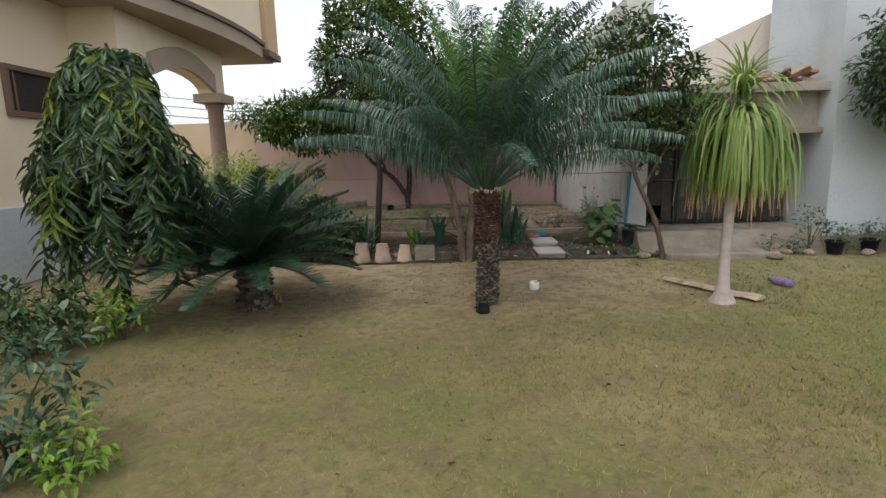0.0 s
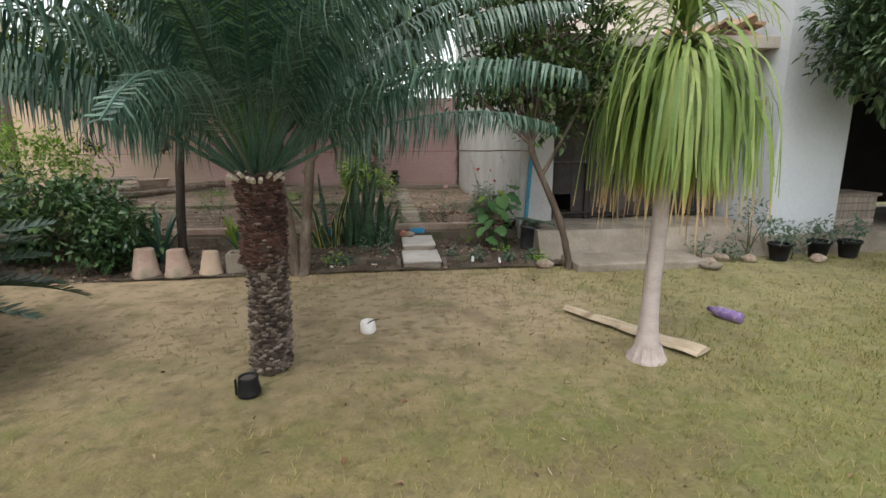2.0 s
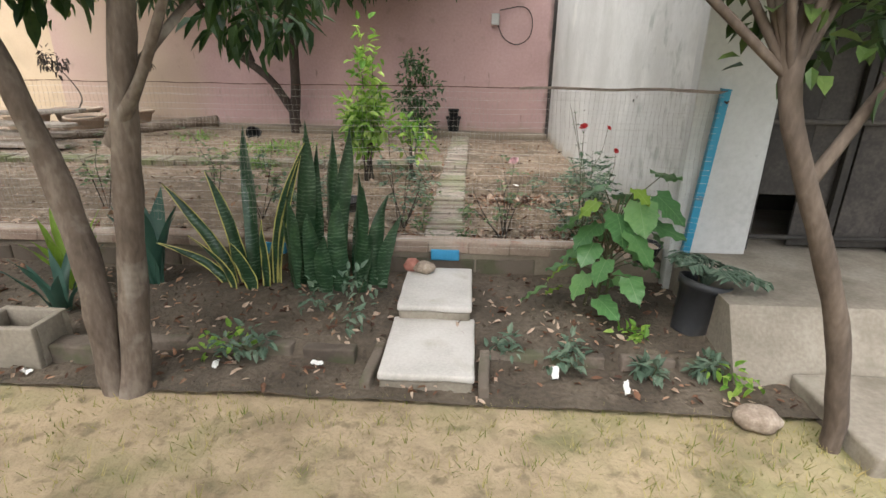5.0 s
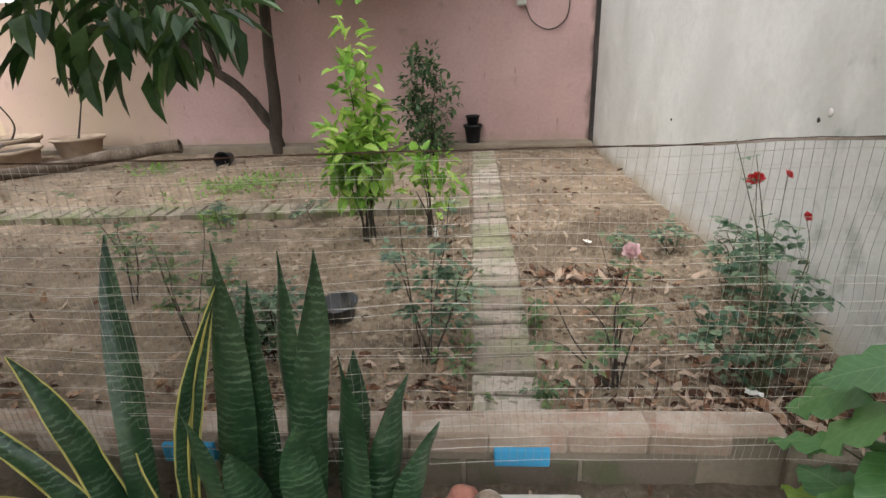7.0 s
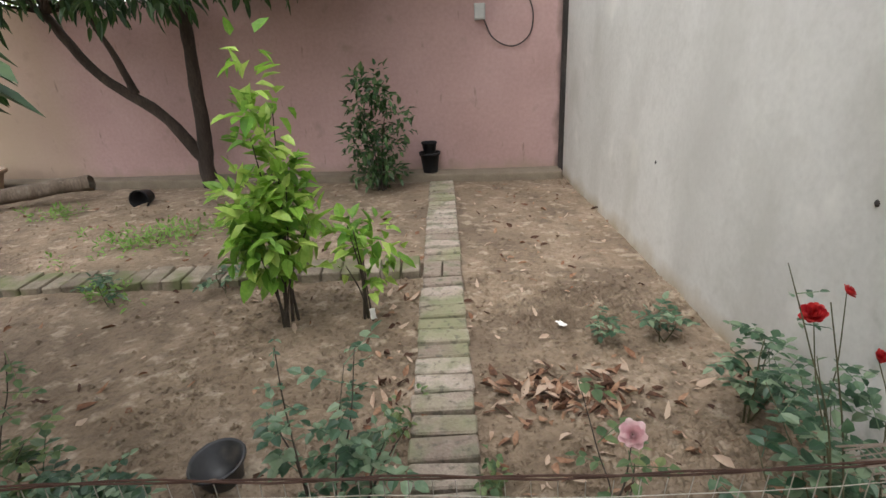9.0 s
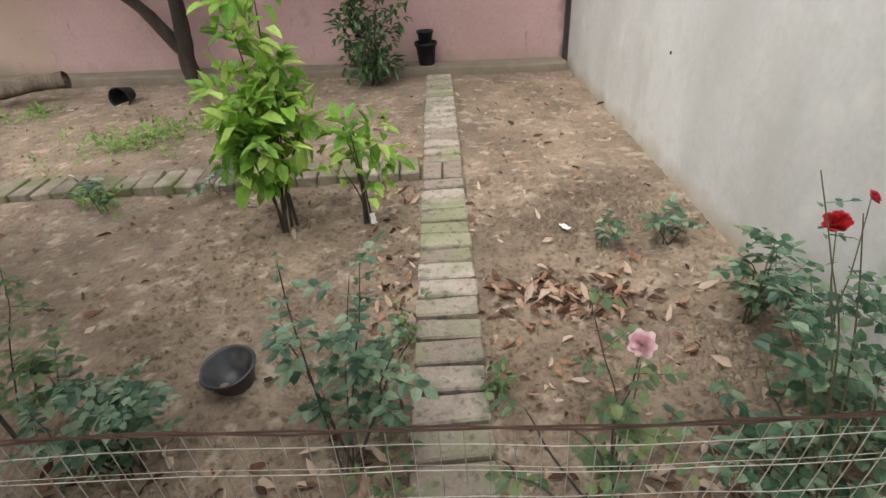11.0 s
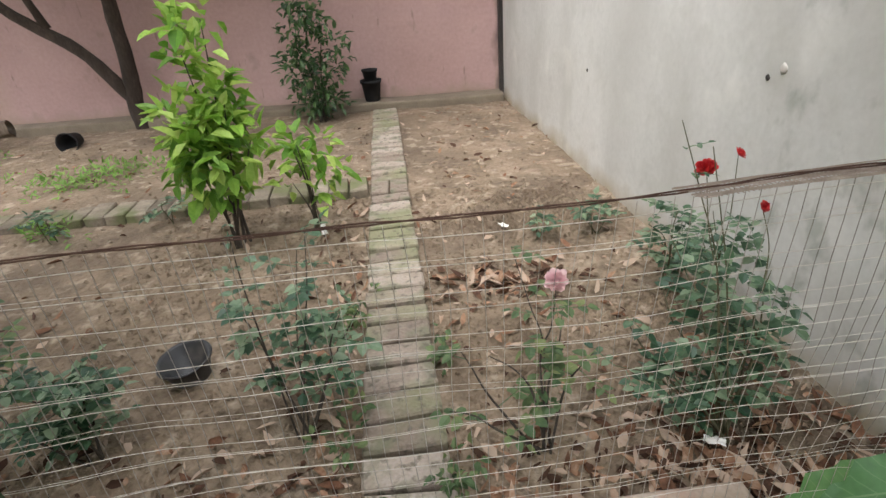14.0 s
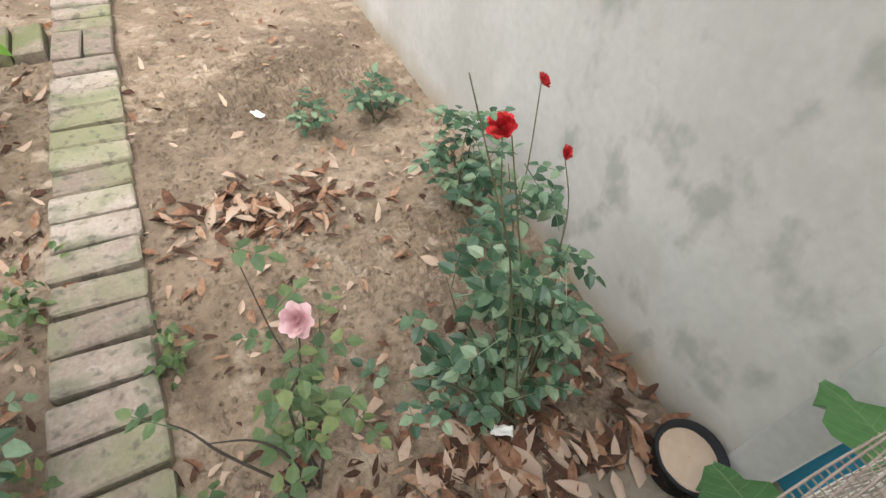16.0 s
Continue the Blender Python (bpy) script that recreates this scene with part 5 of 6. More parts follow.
snake_plant("dense clump of dark snake plant with pale bands", (1.28, 7.69, 0.03),
            [(1.10, 7.68, 1.175, 7.70, 0.95, 0.088, 0), (1.16, 7.74, 1.21, 7.76, 0.83, 0.05, 0), (1.25, 7.72, 1.275, 7.77, 0.90, 0.08, 0), (1.29, 7.69, 1.375, 7.72, 0.92, 0.078, 0),
             (1.40, 7.66, 1.45, 7.61, 0.715, 0.09, 0), (1.47, 7.68, 1.565, 7.75, 0.575, 0.07, 0), (1.53, 7.66, 1.625, 7.68, 0.49, 0.06, 0), (1.07, 7.62, 1.08, 7.58, 0.60, 0.075, 0),
             (1.19, 7.60, 1.20, 7.55, 0.52, 0.085, 0), (1.32, 7.61, 1.34, 7.56, 0.58, 0.085, 0), (1.24, 7.78, 1.22, 7.84, 0.62, 0.07, 0), (1.38, 7.76, 1.42, 7.82, 0.60, 0.07, 0),
             (1.02, 7.70, 0.99, 7.72, 0.50, 0.06, 0), (1.25, 7.57, 1.27, 7.50, 0.42, 0.07, 0), (1.44, 7.60, 1.50, 7.55, 0.36, 0.06, 0)], 3)
snake_plant("snake plant with yellow-edged arching leaves", (0.84, 7.67, 0.03),
            [(0.72, 7.66, 0.42, 7.62, 0.63, 0.052, 1), (0.79, 7.67, 0.64, 7.65, 0.69, 0.06, 1), (0.83, 7.69, 0.75, 7.95, 0.885, 0.072, 0), (0.90, 7.64, 0.935, 7.60, 0.46, 0.045, 1),
             (0.93, 7.70, 1.145, 7.70, 0.85, 0.026, 1), (0.95, 7.71, 1.135, 7.73, 0.82, 0.024, 1), (0.74, 7.60, 0.60, 7.50, 0.40, 0.05, 1), (0.84, 7.60, 0.79, 7.52, 0.36, 0.058, 1), (0.89, 7.72, 0.99, 7.80, 0.52, 0.05, 1), (0.68, 7.68, 0.34, 7.60, 0.33, 0.05, 1)], 5)


def rosette(name, label, at, n, h, w, lean, mat, seed, category):
    t = thing(name, pose(*at), label, category)
    r = random.Random(seed)
    for k in range(n):
        a = 2 * math.pi * k / n + r.uniform(-.3, .3)
        k2 = lean * r.uniform(0.4, 1.1)
        part("leaf", blade_mesh("leaf", h * r.uniform(0.75, 1.1), w, (0, -k2), r.uniform(-.2, .2), M[mat], seed=k), t, "", pose(0.03 * math.sin(a), -0.03 * math.cos(a), 0, 0, 0, math.degrees(a)))
    return t


rosette("agave", "blue-green broad-leaved succulent in the border", (0.29, 7.64, 0.03), 8, 0.50, 0.105, 0.24, "agave", 4, "succulent")
rosette("lily_plant", "yellow-striped strap-leaved plant in the border", (-0.1, 7.55, 0.03), 9, 0.42, 0.05, 0.2, "limeleaf", 6, "plant")
rosette("lily_plant", "strap-leaved border plant in a clump", (-0.75, 7.25, 0.02), 12, 0.6, 0.045, 0.3, "agave", 8, "plant")
rosette("lily_plant", "low strap-leaved border plant", (0.02, 7.3, 0.02), 8, 0.36, 0.045, 0.2, "agave", 11, "plant")


# ---- broad-leaved plant ----
def heart_leaf_mesh(name, ln, wd, mat, seed):
    """Heart-shaped leaf along +x with a raised midrib and toothed margin."""
    r = random.Random(seed)
    n = 9
    verts, faces = [], []
    for i in range(n + 1):
        t = i / n
        w = wd * 0.5 * (math.sin(math.pi * min(1, t * 0.93 + 0.07)) ** 0.6) * (1.12 - 0.62 * t) * (1 + 0.05 * (-1) ** i)
        if i == n:
            w = 0.001
        z = -0.22 * ln * t * t
        for s in (-1, -0.55, 0, 0.55, 1):
            back = -0.10 * ln * abs(s) if i < 3 else 0
            verts.append((ln * t + back, s * w, z - 0.10 * w * (1 - abs(abs(s) - 0.55)) + 0.012 * math.sin(i * 2.1 + s * 4) * (abs(s) > 0.9)))
    for i in range(n):
        for k in range(4):
            a = i * 5 + k
            faces.append((a, a + 5, a + 6, a + 1))
    return mesh_from(name, verts, faces, mat, True)


def broad_plant():
    t = thing("broad_leaf_plant", pose(2.63, 7.52, 0.02), "lush broad-leaved plant with heart-shaped leaves", "plant")
    kinds = [heart_leaf_mesh("leaf", 0.19, 0.18, M["bigleaf"], 1), heart_leaf_mesh("leaf", 0.14, 0.13, M["bigleaf"], 2), heart_leaf_mesh("leaf", 0.115, 0.095, M["limeleaf"], 3)]
    r = random.Random(17)
    lines = []
    for k in range(38):
        q = k / 37
        a = radians(k * 137.5)
        rad = 0.08 + 0.17 * r.random() * (0.75 + 0.35 * q)
        z = 0.15 + 0.53 * q + r.uniform(-.03, .03)
        base = Vector((0.05 * q, 0.0, z * 0.72))
        tip = Vector((rad * math.cos(a) * 1.15 + 0.17 * q - 0.05, rad * math.sin(a) * 0.7 + 0.10 * q - 0.03, z))
        lines.append(([base, (base + tip) * 0.5 + Vector((0, 0, 0.02)), tip], 0.004, 0.0022))
        kind = kinds[2] if r.random() < 0.2 else kinds[0] if q > 0.6 else kinds[1]
        part("leaf", kind, t, "lime young leaf" if kind is kinds[2] else "", pose(*tip, r.uniform(-20, 20), r.uniform(5, 40), math.degrees(a) + r.uniform(-35, 35)))
    for x, y in ((0, 0), (0.06, 0.03), (-0.06, 0.02)):
        lines.append(([(x, y, -0.02), (x * 0.6 + 0.02, y, 0.3), (0.05, 0, 0.62)], 0.008, 0.004))
    tagged(part("stem", limbs_mesh("stem", lines, M["stem"], 5, 0.05), t), kind="stuff")
    return t


broad_plant()


# ---- pots and loose things ----
def pot(name, label, at, profile, mat, tilt=(0, 0), soil_r=None, soil_z=None, category="pot", group=""):
    t = thing(name, pose(*at, tilt[0], tilt[1], 0), label, category, group)
    part("shell", lathe("shell", profile, mat, 28, True, 0.02), t)
    if soil_r:
        part("soil", lathe("soil", [(soil_r, soil_z - 0.004), (soil_r * 0.6, soil_z + 0.008), (0.001, soil_z + 0.012)], M["border_soil"], 16), t, "dark potting soil")
    return t


def flower_pot(r, h):
    return [(0.001, 0), (r * 0.72, 0), (r * 0.74, 0.01), (r * 0.95, h * 0.86), (r * 1.06, h * 0.86), (r * 1.08, h), (r * 0.98, h), (r * 0.9, h * 0.84), (r * 0.66, 0.02), (0.001, 0.02)]


def upturned(r, h):
    return [(r * 1.08, 0), (r * 1.08, h * 0.12), (r * 0.98, h * 0.14), (r * 0.68, h * 0.97), (r * 0.64, h), (0.001, h)]


for x, y, s, key in ((-0.785, 6.93, 1.0, "terracotta"), (-0.485, 6.91, 0.95, "terracotta"), (-0.19, 6.92, 0.85, "urnclay")):
    pot("upturned_pot", "weathered clay pot upturned at the lawn edge", (x, y, 0), upturned(0.12 * s, 0.27 * s), M[key], (0, rng.uniform(-3, 3)), group="upturned pots")
t = thing("trough", pose(0.1, 6.98, 0), "small weathered concrete trough at the lawn edge", "trough")
for lo, hi in (((-0.14, -0.1, 0), (0.14, -0.07, 0.2)), ((-0.14, 0.07, 0), (0.14, 0.1, 0.2)), ((-0.14, -0.07, 0), (-0.11, 0.07, 0.2)), ((0.11, -0.07, 0), (0.14, 0.07, 0.2))):
    part("side", rough_block("side", lo, hi, M["concrete"], 3, 0.004, 0.006), t)
part("bottom", box("bottom", (-0.11, -0.07, 0.0), (0.11, 0.07, 0.04), M["concrete"]), t)
for x in (0.34, 0.62, 0.86, 1.12, 1.38, 2.2, 2.46, 2.74, 3.0):
    ob = part("edging_brick", rough_block("edging_brick", (-0.115, -0.03, -0.05), (0.115, 0.03, 0.04), M["kerbbrick"], 3, 0.006, 0.008), None, "", pose(x + rng.uniform(-.02, .02), 7.09 + rng.uniform(-.015, .015), 0.022, rng.uniform(-6, 6), rng.uniform(-4, 4), rng.uniform(-5, 5)))
    tagged(ob, "worn dark brick on edge holding back the border soil", "brick", "border edging")
for x in (1.605, 2.068):
    ob = part("side_kerb", rough_block("side_kerb", (-0.022, -0.2, -0.03), (0.022, 0.2, 0.055), M["kerbbrick"], 4, 0.006, 0.008), None, "", pose(x, 7.03, 0, 0, 0, rng.uniform(-3, 3)))
    tagged(ob, "narrow mossy concrete strip beside the step", "kerb stone", "step kerbs")
tagged(part("edging_brick", rough_block("edging_brick", (0.24, 6.93, -0.01), (0.46, 7.04, 0.1), M["kerbbrick"], 3, 0.005)), "worn brick lying at the lawn edge", "brick")

p = pot("plant_pot", "black plastic plant pot leaning by the blue post", (3.03, 7.36, 0.05), flower_pot(0.108, 0.26), M["potplastic"], (-5, 11), 0.098, 0.21)
rp = random.Random(4)
verts, faces = [], []
for k in range(26):
    a = rp.uniform(0, 6.28)
    u = Vector((math.cos(a), math.sin(a), 0))
    s = bend([Vector((0, 0, 0.21)), Vector((0, 0, 0.33)) + u * 0.07, Vector((0, 0, 0.33)) + u * rp.uniform(.14, .24)], 4)
    tube_data(s, taper(len(s), .004, .0015), 4, verts, faces)
    for q in s[3:]:
        for sd in (1, -1):
            add_leaf(verts, faces, q, Vector((-u.y, u.x, 0)) * sd + u * 0.6 + Vector((0, 0, -.3)), Vector((0, 0, 1)), 0.06, 0.022)
part("foliage", mesh_from("foliage", verts, faces, M["dusty"]), p, "dusty blue-green fern-like foliage")
p = pot("plant_pot", "small black pot on the back ledge", (1.72, 12.62, 0.27), flower_pot(0.10, 0.2), M["blackplastic"], (0, 0))
p = pot("plant_pot", "small black pot stacked on another pot", (1.72, 12.62, 0.44), flower_pot(0.075, 0.13), M["blackplastic"], (0, 0), group="stacked pots")
pot("plant_pot", "black nursery pot tipped over on the soil", (-0.95, 12.2, 0.26), flower_pot(0.085, 0.17), M["blackplastic"], (88, 30))
pot("bowl", "black rubber bowl tilted on the soil", (1.13, 8.70, 0.195), [(0.001, 0), (0.05, 0), (0.058, 0.008), (0.082, 0.085), (0.09, 0.09), (0.087, 0.096), (0.078, 0.09), (0.05, 0.02), (0.001, 0.015)], M["rubber"], (6, -4), category="bowl")
pot("bowl", "black rubber bowl filled with pale soil", (2.965, 7.905, 0.195), [(0.001, 0), (0.06, 0), (0.08, 0.09), (0.087, 0.094), (0.083, 0.1), (0.075, 0.094), (0.05, 0.02), (0.001, 0.015)], M["blackplastic"], (3, 2), category="bowl")
tagged(part("bowl_fill", lathe("bowl_fill", [(0.073, 0.0), (0.05, 0.006), (0.001, 0.009)], M["urnclay"], 20), None, "", pose(2.965, 7.905, 0.275, 3, 2, 0)), "pale dry soil filling the bowl", "soil")
for x, y in ((6.05, 6.78), (6.38, 6.75), (5.55, 6.72)):
    q = pot("plant_pot", "dark plastic pot with a small plant by the plinth", (x, y, 0.0), flower_pot(0.11, 0.18), M["blackplastic"], (0, 0), 0.1, 0.15, group="pots by the plinth")
    part("foliage", crown_mesh("foliage", blob_points((0, 0, 0.3), (0.14, 0.12, 0.12), 16, int(x * 10)), M["dusty"], 9, 0.06, 0.026, 0.06, 0.2, 5), q)
for i, (x, y, z, r0) in enumerate(((-3.0, 12.7, 0.2, 0.27), (-3.75, 12.6, 0.2, 0.30), (-3.35, 12.2, 0.2, 0.24), (-4.1, 12.1, 0.2, 0.28))):
    q = pot("clay_planter", "wide sandy clay planter near the boundary wall", (x, y, z), flower_pot(r0, r0 * 1.0), M["urnclay"], (rng.uniform(-4, 4), 0), r0 * 0.92, r0 * 0.85, "planter", "clay planters")
    if i < 2:
        st = random.Random(i)
        lines = [([(0, 0, r0 * .8), (0.1, 0, 0.5), (0.25 * (1 - 2 * i), 0, 0.9 + 0.1 * i)], 0.012, 0.005)]
        part("stem", limbs_mesh("stem", lines, M["dstem"], 6), q)
        part("foliage", crown_mesh("foliage", blob_points((0.2 * (1 - 2 * i), 0, 0.95), (0.18, 0.12, 0.12), 14, 3 + i), M["dstem"], 8, 0.09, 0.035, 0.08, 0.8, 6), q, "withered dark leaves")
tagged(part("log", limbs_mesh("log", [([(-1.55, 12.35, 0.38), (-2.2, 12.2, 0.33), (-2.9, 11.9, 0.25), (-3.4, 11.5, 0.24)], 0.075, 0.06)], M["bark"], 10, 0.4)), "long weathered log lying on the soil", "log")
for i, (x, y, z) in enumerate(((-3.2, 10.9, 0.24), (-3.25, 11.0, 0.36), (-3.1, 10.95, 0.47), (-3.3, 11.2, 0.58))):
    tagged(part("board", rough_block("board", (-0.6, -0.1, -0.02), (0.6, 0.1, 0.02), M["greywood"], 3, 0.006, 0.006), None, "", pose(x, y, z, 0, rng.uniform(-3, 3), rng.uniform(-14, 14))), "grey weathered board in a loose stack", "board", "stacked boards")

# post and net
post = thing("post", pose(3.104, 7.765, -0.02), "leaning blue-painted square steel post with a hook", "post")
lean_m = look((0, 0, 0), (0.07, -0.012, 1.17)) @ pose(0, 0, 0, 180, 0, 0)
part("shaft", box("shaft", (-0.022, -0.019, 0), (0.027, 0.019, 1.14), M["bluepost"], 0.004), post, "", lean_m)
# Dark strip that paints the inner shade along the post's left side.
part("side_strip", box("side_strip", (-0.0275, -0.017, 0), (-0.023, 0.021, 1.135), M["rust_and_shade"], 0.001), post, "thin dark strip painted for the shaded side of the post", lean_m)
part("cap", box("cap", (-0.024, -0.021, 1.14), (0.029, 0.021, 1.146), M["bluepost"], 0.002), post, "", lean_m)
verts, faces = tube_data([(0.03, 0, 1.09), (0.07, 0, 1.085), (0.085, 0, 1.095)], [0.004] * 3, 6)
part("hook", mesh_from("hook", verts, faces, M["rust_and_shade"]), post, "small rusty hook", lean_m)


def net_point(x, z):
    """A slack wire net: bulges a little and sags between its ties."""
    s = noise.noise(Vector((x * 0.9, z * 1.1, 3)))
    return Vector((x + 0.012 * noise.noise(Vector((x * 6, z * 7, 1))), 7.765 - 0.16 * max(0.0, x - 2.7) + 0.05 * s * (1 if x < 2.6 else 0.3) + 0.012 * noise.noise(Vector((x * 5, z * 6, 8))), z + 0.010 * noise.noise(Vector((x * 4, z * 9, 5)))))


net = thing("wire_net", pose(0, 0, 0), "slack fine wire netting strung along the kerb", "net")
TOP = 1.11


def ribbon(pts, r, verts, faces):
    tube_data(pts, [r] * len(pts), 3, verts, faces, cap=False)


verts, faces = [], []
x = -2.6
while x < 3.1:
    ribbon([net_point(x, 0.28 + (TOP - 0.28) * i / 14) for i in range(15)], 0.00055, verts, faces)
    x += 0.021
tagged(part("netting", mesh_from("netting", verts, faces, M["wire"]), net, "thin grey upright wires"), kind="stuff")
verts, faces = [], []
z = 0.29
while z < TOP - 0.01:
    tilt, z2 = rng.uniform(-0.006, 0.006), z
    ribbon([net_point(-2.6 + 5.74 * i / 90, z2 + tilt * (i / 45 - 1)) for i in range(91)], 0.0006, verts, faces)
    if rng.random() < 0.35:
        ribbon([net_point(-2.6 + 5.74 * i / 90, z2 + 0.005 - tilt * (i / 45 - 1)) for i in range(91)], 0.0004, verts, faces)
    z += rng.uniform(0.022, 0.048)
tagged(part("cross_netting", mesh_from("cross_netting", verts, faces, M["palewire"]), net, "pale galvanised cross wires"), kind="stuff")
verts, faces = [], []
for k in range(2):
    pts = [net_point(-2.6 + 5.75 * i / 120, TOP + 0.004) + Vector((0, 0.0016 * math.cos(i * 1.3 + k * 3.1), 0.0016 * math.sin(i * 1.3 + k * 3.1) + 0.02 * (max(0, (i / 120) - 0.8)) * 5 * 0.3)) for i in range(121)]
    tube_data(pts, [0.0011] * 121, 5, verts, faces)
part("top_cord", mesh_from("top_cord", verts, faces, M["rust_and_shade"]), net, "dark twisted cord along the top of the net")
verts, faces = [], []
for k in range(16):
    ribbon([net_point(2.2 + 0.93 * i / 90, TOP) + Vector((0, -0.034 + 0.0042 * k + 0.003 * math.sin(i * 0.21 + k), 0.010 - 0.0009 * k + 0.0012 * math.sin(i * 0.33 + 2 * k))) for i in range(91)], 0.00095, verts, faces)
x = 2.2
while x < 3.13:
    q = net_point(x, TOP)
    ribbon([q + Vector((0, -0.035, 0.010)), q + Vector((0.008, -0.004, 0.004)), q + Vector((0.018, 0.032, -0.005))], 0.0007, verts, faces)
    x += 0.006
tagged(part("folded_hem", mesh_from("folded_hem", verts, faces, M["hem"]), net, "brown folded hem of the netting"), kind="stuff")
stake = limbs_mesh("stake", [([(-2.6, 7.75, 0), (-2.6, 7.75, 1.15)], 0.012, 0.01)], M["greywood"], 6)
part("stake", stake, net)

# things on the step, lawn and soil
def lump(name, label, at, size, mat, seed, category):
    bm = bmesh.new()
    bmesh.ops.create_icosphere(bm, subdivisions=3, radius=1)
    for v in bm.verts:
        v.co *= 1 + 0.28 * noise.noise(v.co * 1.3 + Vector((seed, 0, 0))) + 0.07 * noise.noise(v.co * 5)
        v.co = Vector((v.co.x * size[0], v.co.y * size[1], v.co.z * size[2]))
    return tagged(part(name, bm_mesh(name, bm, mat, True), None, "", pose(*at)), label, category)


lump("stone", "rounded mottled stone on the upper step", (1.755, 7.70, 0.192), (0.055, 0.042, 0.036), M["rock"], 2, "stone")
lump("brick_shard", "red brick shard beside the stone on the step", (1.685, 7.73, 0.192), (0.042, 0.035, 0.036), M["redrock"], 5, "brick shard")
cup = pot("cup", "broken white plastic cup tipped on the lawn", (1.34, 5.235, 0.0), [(0.001, 0), (0.046, 0), (0.054, 0.012), (0.05, 0.07), (0.043, 0.082), (0.038, 0.08), (0.036, 0.05), (0.001, 0.045)], M["white"], (6, -5), category="cup")
verts, faces = tube_data(bend([(0.0, -0.04, 0.078), (0.03, -0.02, 0.088), (0.08, 0.0, 0.085)], 4), [0.004] * 9, 5)
part("spout", mesh_from("spout", verts, faces, M["rust_and_shade"]), cup, "thin brown twig of a spout")
for k, (x, y) in enumerate(((4.7, 6.62), (4.95, 6.78), (5.2, 6.7), (5.9, 6.6), (-0.3, 7.15), (0.35, 7.2), (3.05, 6.75))):
    lump("stone", "small weathered rubble stone in the border", (x, y, 0.03), (0.08, 0.06, 0.045), M["rock"], 20 + k, "stone")
pot("dish", "shallow pale dish at the lawn edge", (4.64, 6.5, 0.0), [(0.001, 0), (0.08, 0), (0.11, 0.05), (0.115, 0.05), (0.085, 0.008), (0.001, 0.008)], M["concrete"], (0, 0), category="dish")

def prism_taper(name, a, b, z0, z1, mat):
    """A four-sided tub or lid from one rectangle to another, with rounded edges."""
    bm = bmesh.new()
    lo = [bm.verts.new((x, y, z0)) for x, y in ((a[0], a[1]), (a[2], a[1]), (a[2], a[3]), (a[0], a[3]))]
    hi = [bm.verts.new((x, y, z1)) for x, y in ((b[0], b[1]), (b[2], b[1]), (b[2], b[3]), (b[0], b[3]))]
    bm.faces.new(list(reversed(lo)))
    bm.faces.new(hi)
    for k in range(4):
        bm.faces.new((lo[k], lo[(k + 1) % 4], hi[(k + 1) % 4], hi[k]))
    bmesh.ops.bevel(bm, geom=list(bm.edges), offset=0.02, segments=2, affect='EDGES')
    return bm_mesh(name, bm, mat, True)


lamp = thing("garden_light", pose(0.748, 4.445, 0.0), "small black spotlight on the lawn by the palm", "spotlight")
part("housing", lathe("housing", [(0.001, 0.0), (0.058, 0.0), (0.060, 0.02), (0.048, 0.085), (0.05, 0.09), (0.05, 0.1), (0.042, 0.1), (0.04, 0.085), (0.001, 0.08)], M["blackplastic"], 24), lamp)
part("lens", lathe("lens", [(0.039, 0.09), (0.025, 0.094), (0.001, 0.096)], M["gate"], 20), lamp, "grey glass lens")
part("bracket", box("bracket", (-0.068, -0.012, 0.0), (-0.062, 0.012, 0.085), M["blackplastic"], 0.002), lamp)

pl = bmesh.new()
n = 24
pv = []
for i in range(n + 1):
    t = i / n
    w = 0.028 + 0.055 * t + 0.012 * noise.noise(Vector((t * 9, 0, 1)))
    z = 0.02 + 0.015 * noise.noise(Vector((t * 6, 3, 1)))
    pv.append([pl.verts.new((t * 1.04, s * w * 1.08, z + zz + 0.012 * (1 - abs(s)))) for s, zz in ((-1, 0), (-0.4, 0.02), (0.4, 0.022), (1, 0.002), (0.4, -0.012), (-0.4, -0.012))])
for i in range(n):
    for k in range(6):
        pl.faces.new([pv[i][k], pv[i + 1][k], pv[i + 1][(k + 1) % 6], pv[i][(k + 1) % 6]])
pl.faces.new(pv[0])
pl.faces.new(list(reversed(pv[n])))
bmesh.ops.recalc_face_normals(pl, faces=pl.faces)
tagged(part("plank", bm_mesh("plank", pl, M["plank"]), None, "", pose(2.80, 5.47, 0.0, 0, 0, -58.5)), "splintered pale wooden plank lying on the lawn", "plank")

bottle = thing("bottle", pose(3.925, 5.06, 0.036, 0, 90, 112), "crumpled purple plastic bottle lying on the lawn", "bottle")
part("body", lathe("body", [(0.001, 0), (0.036, 0.0), (0.04, 0.01), (0.036, 0.05), (0.041, 0.07), (0.037, 0.13), (0.041, 0.16), (0.03, 0.20), (0.016, 0.225), (0.016, 0.235)], M["purple"], 20, True, 0.25), bottle)
part("bottle_cap", lathe("bottle_cap", [(0.018, 0.228), (0.018, 0.25), (0.001, 0.251)], M["purplecap"], 14), bottle, "dark purple cap")

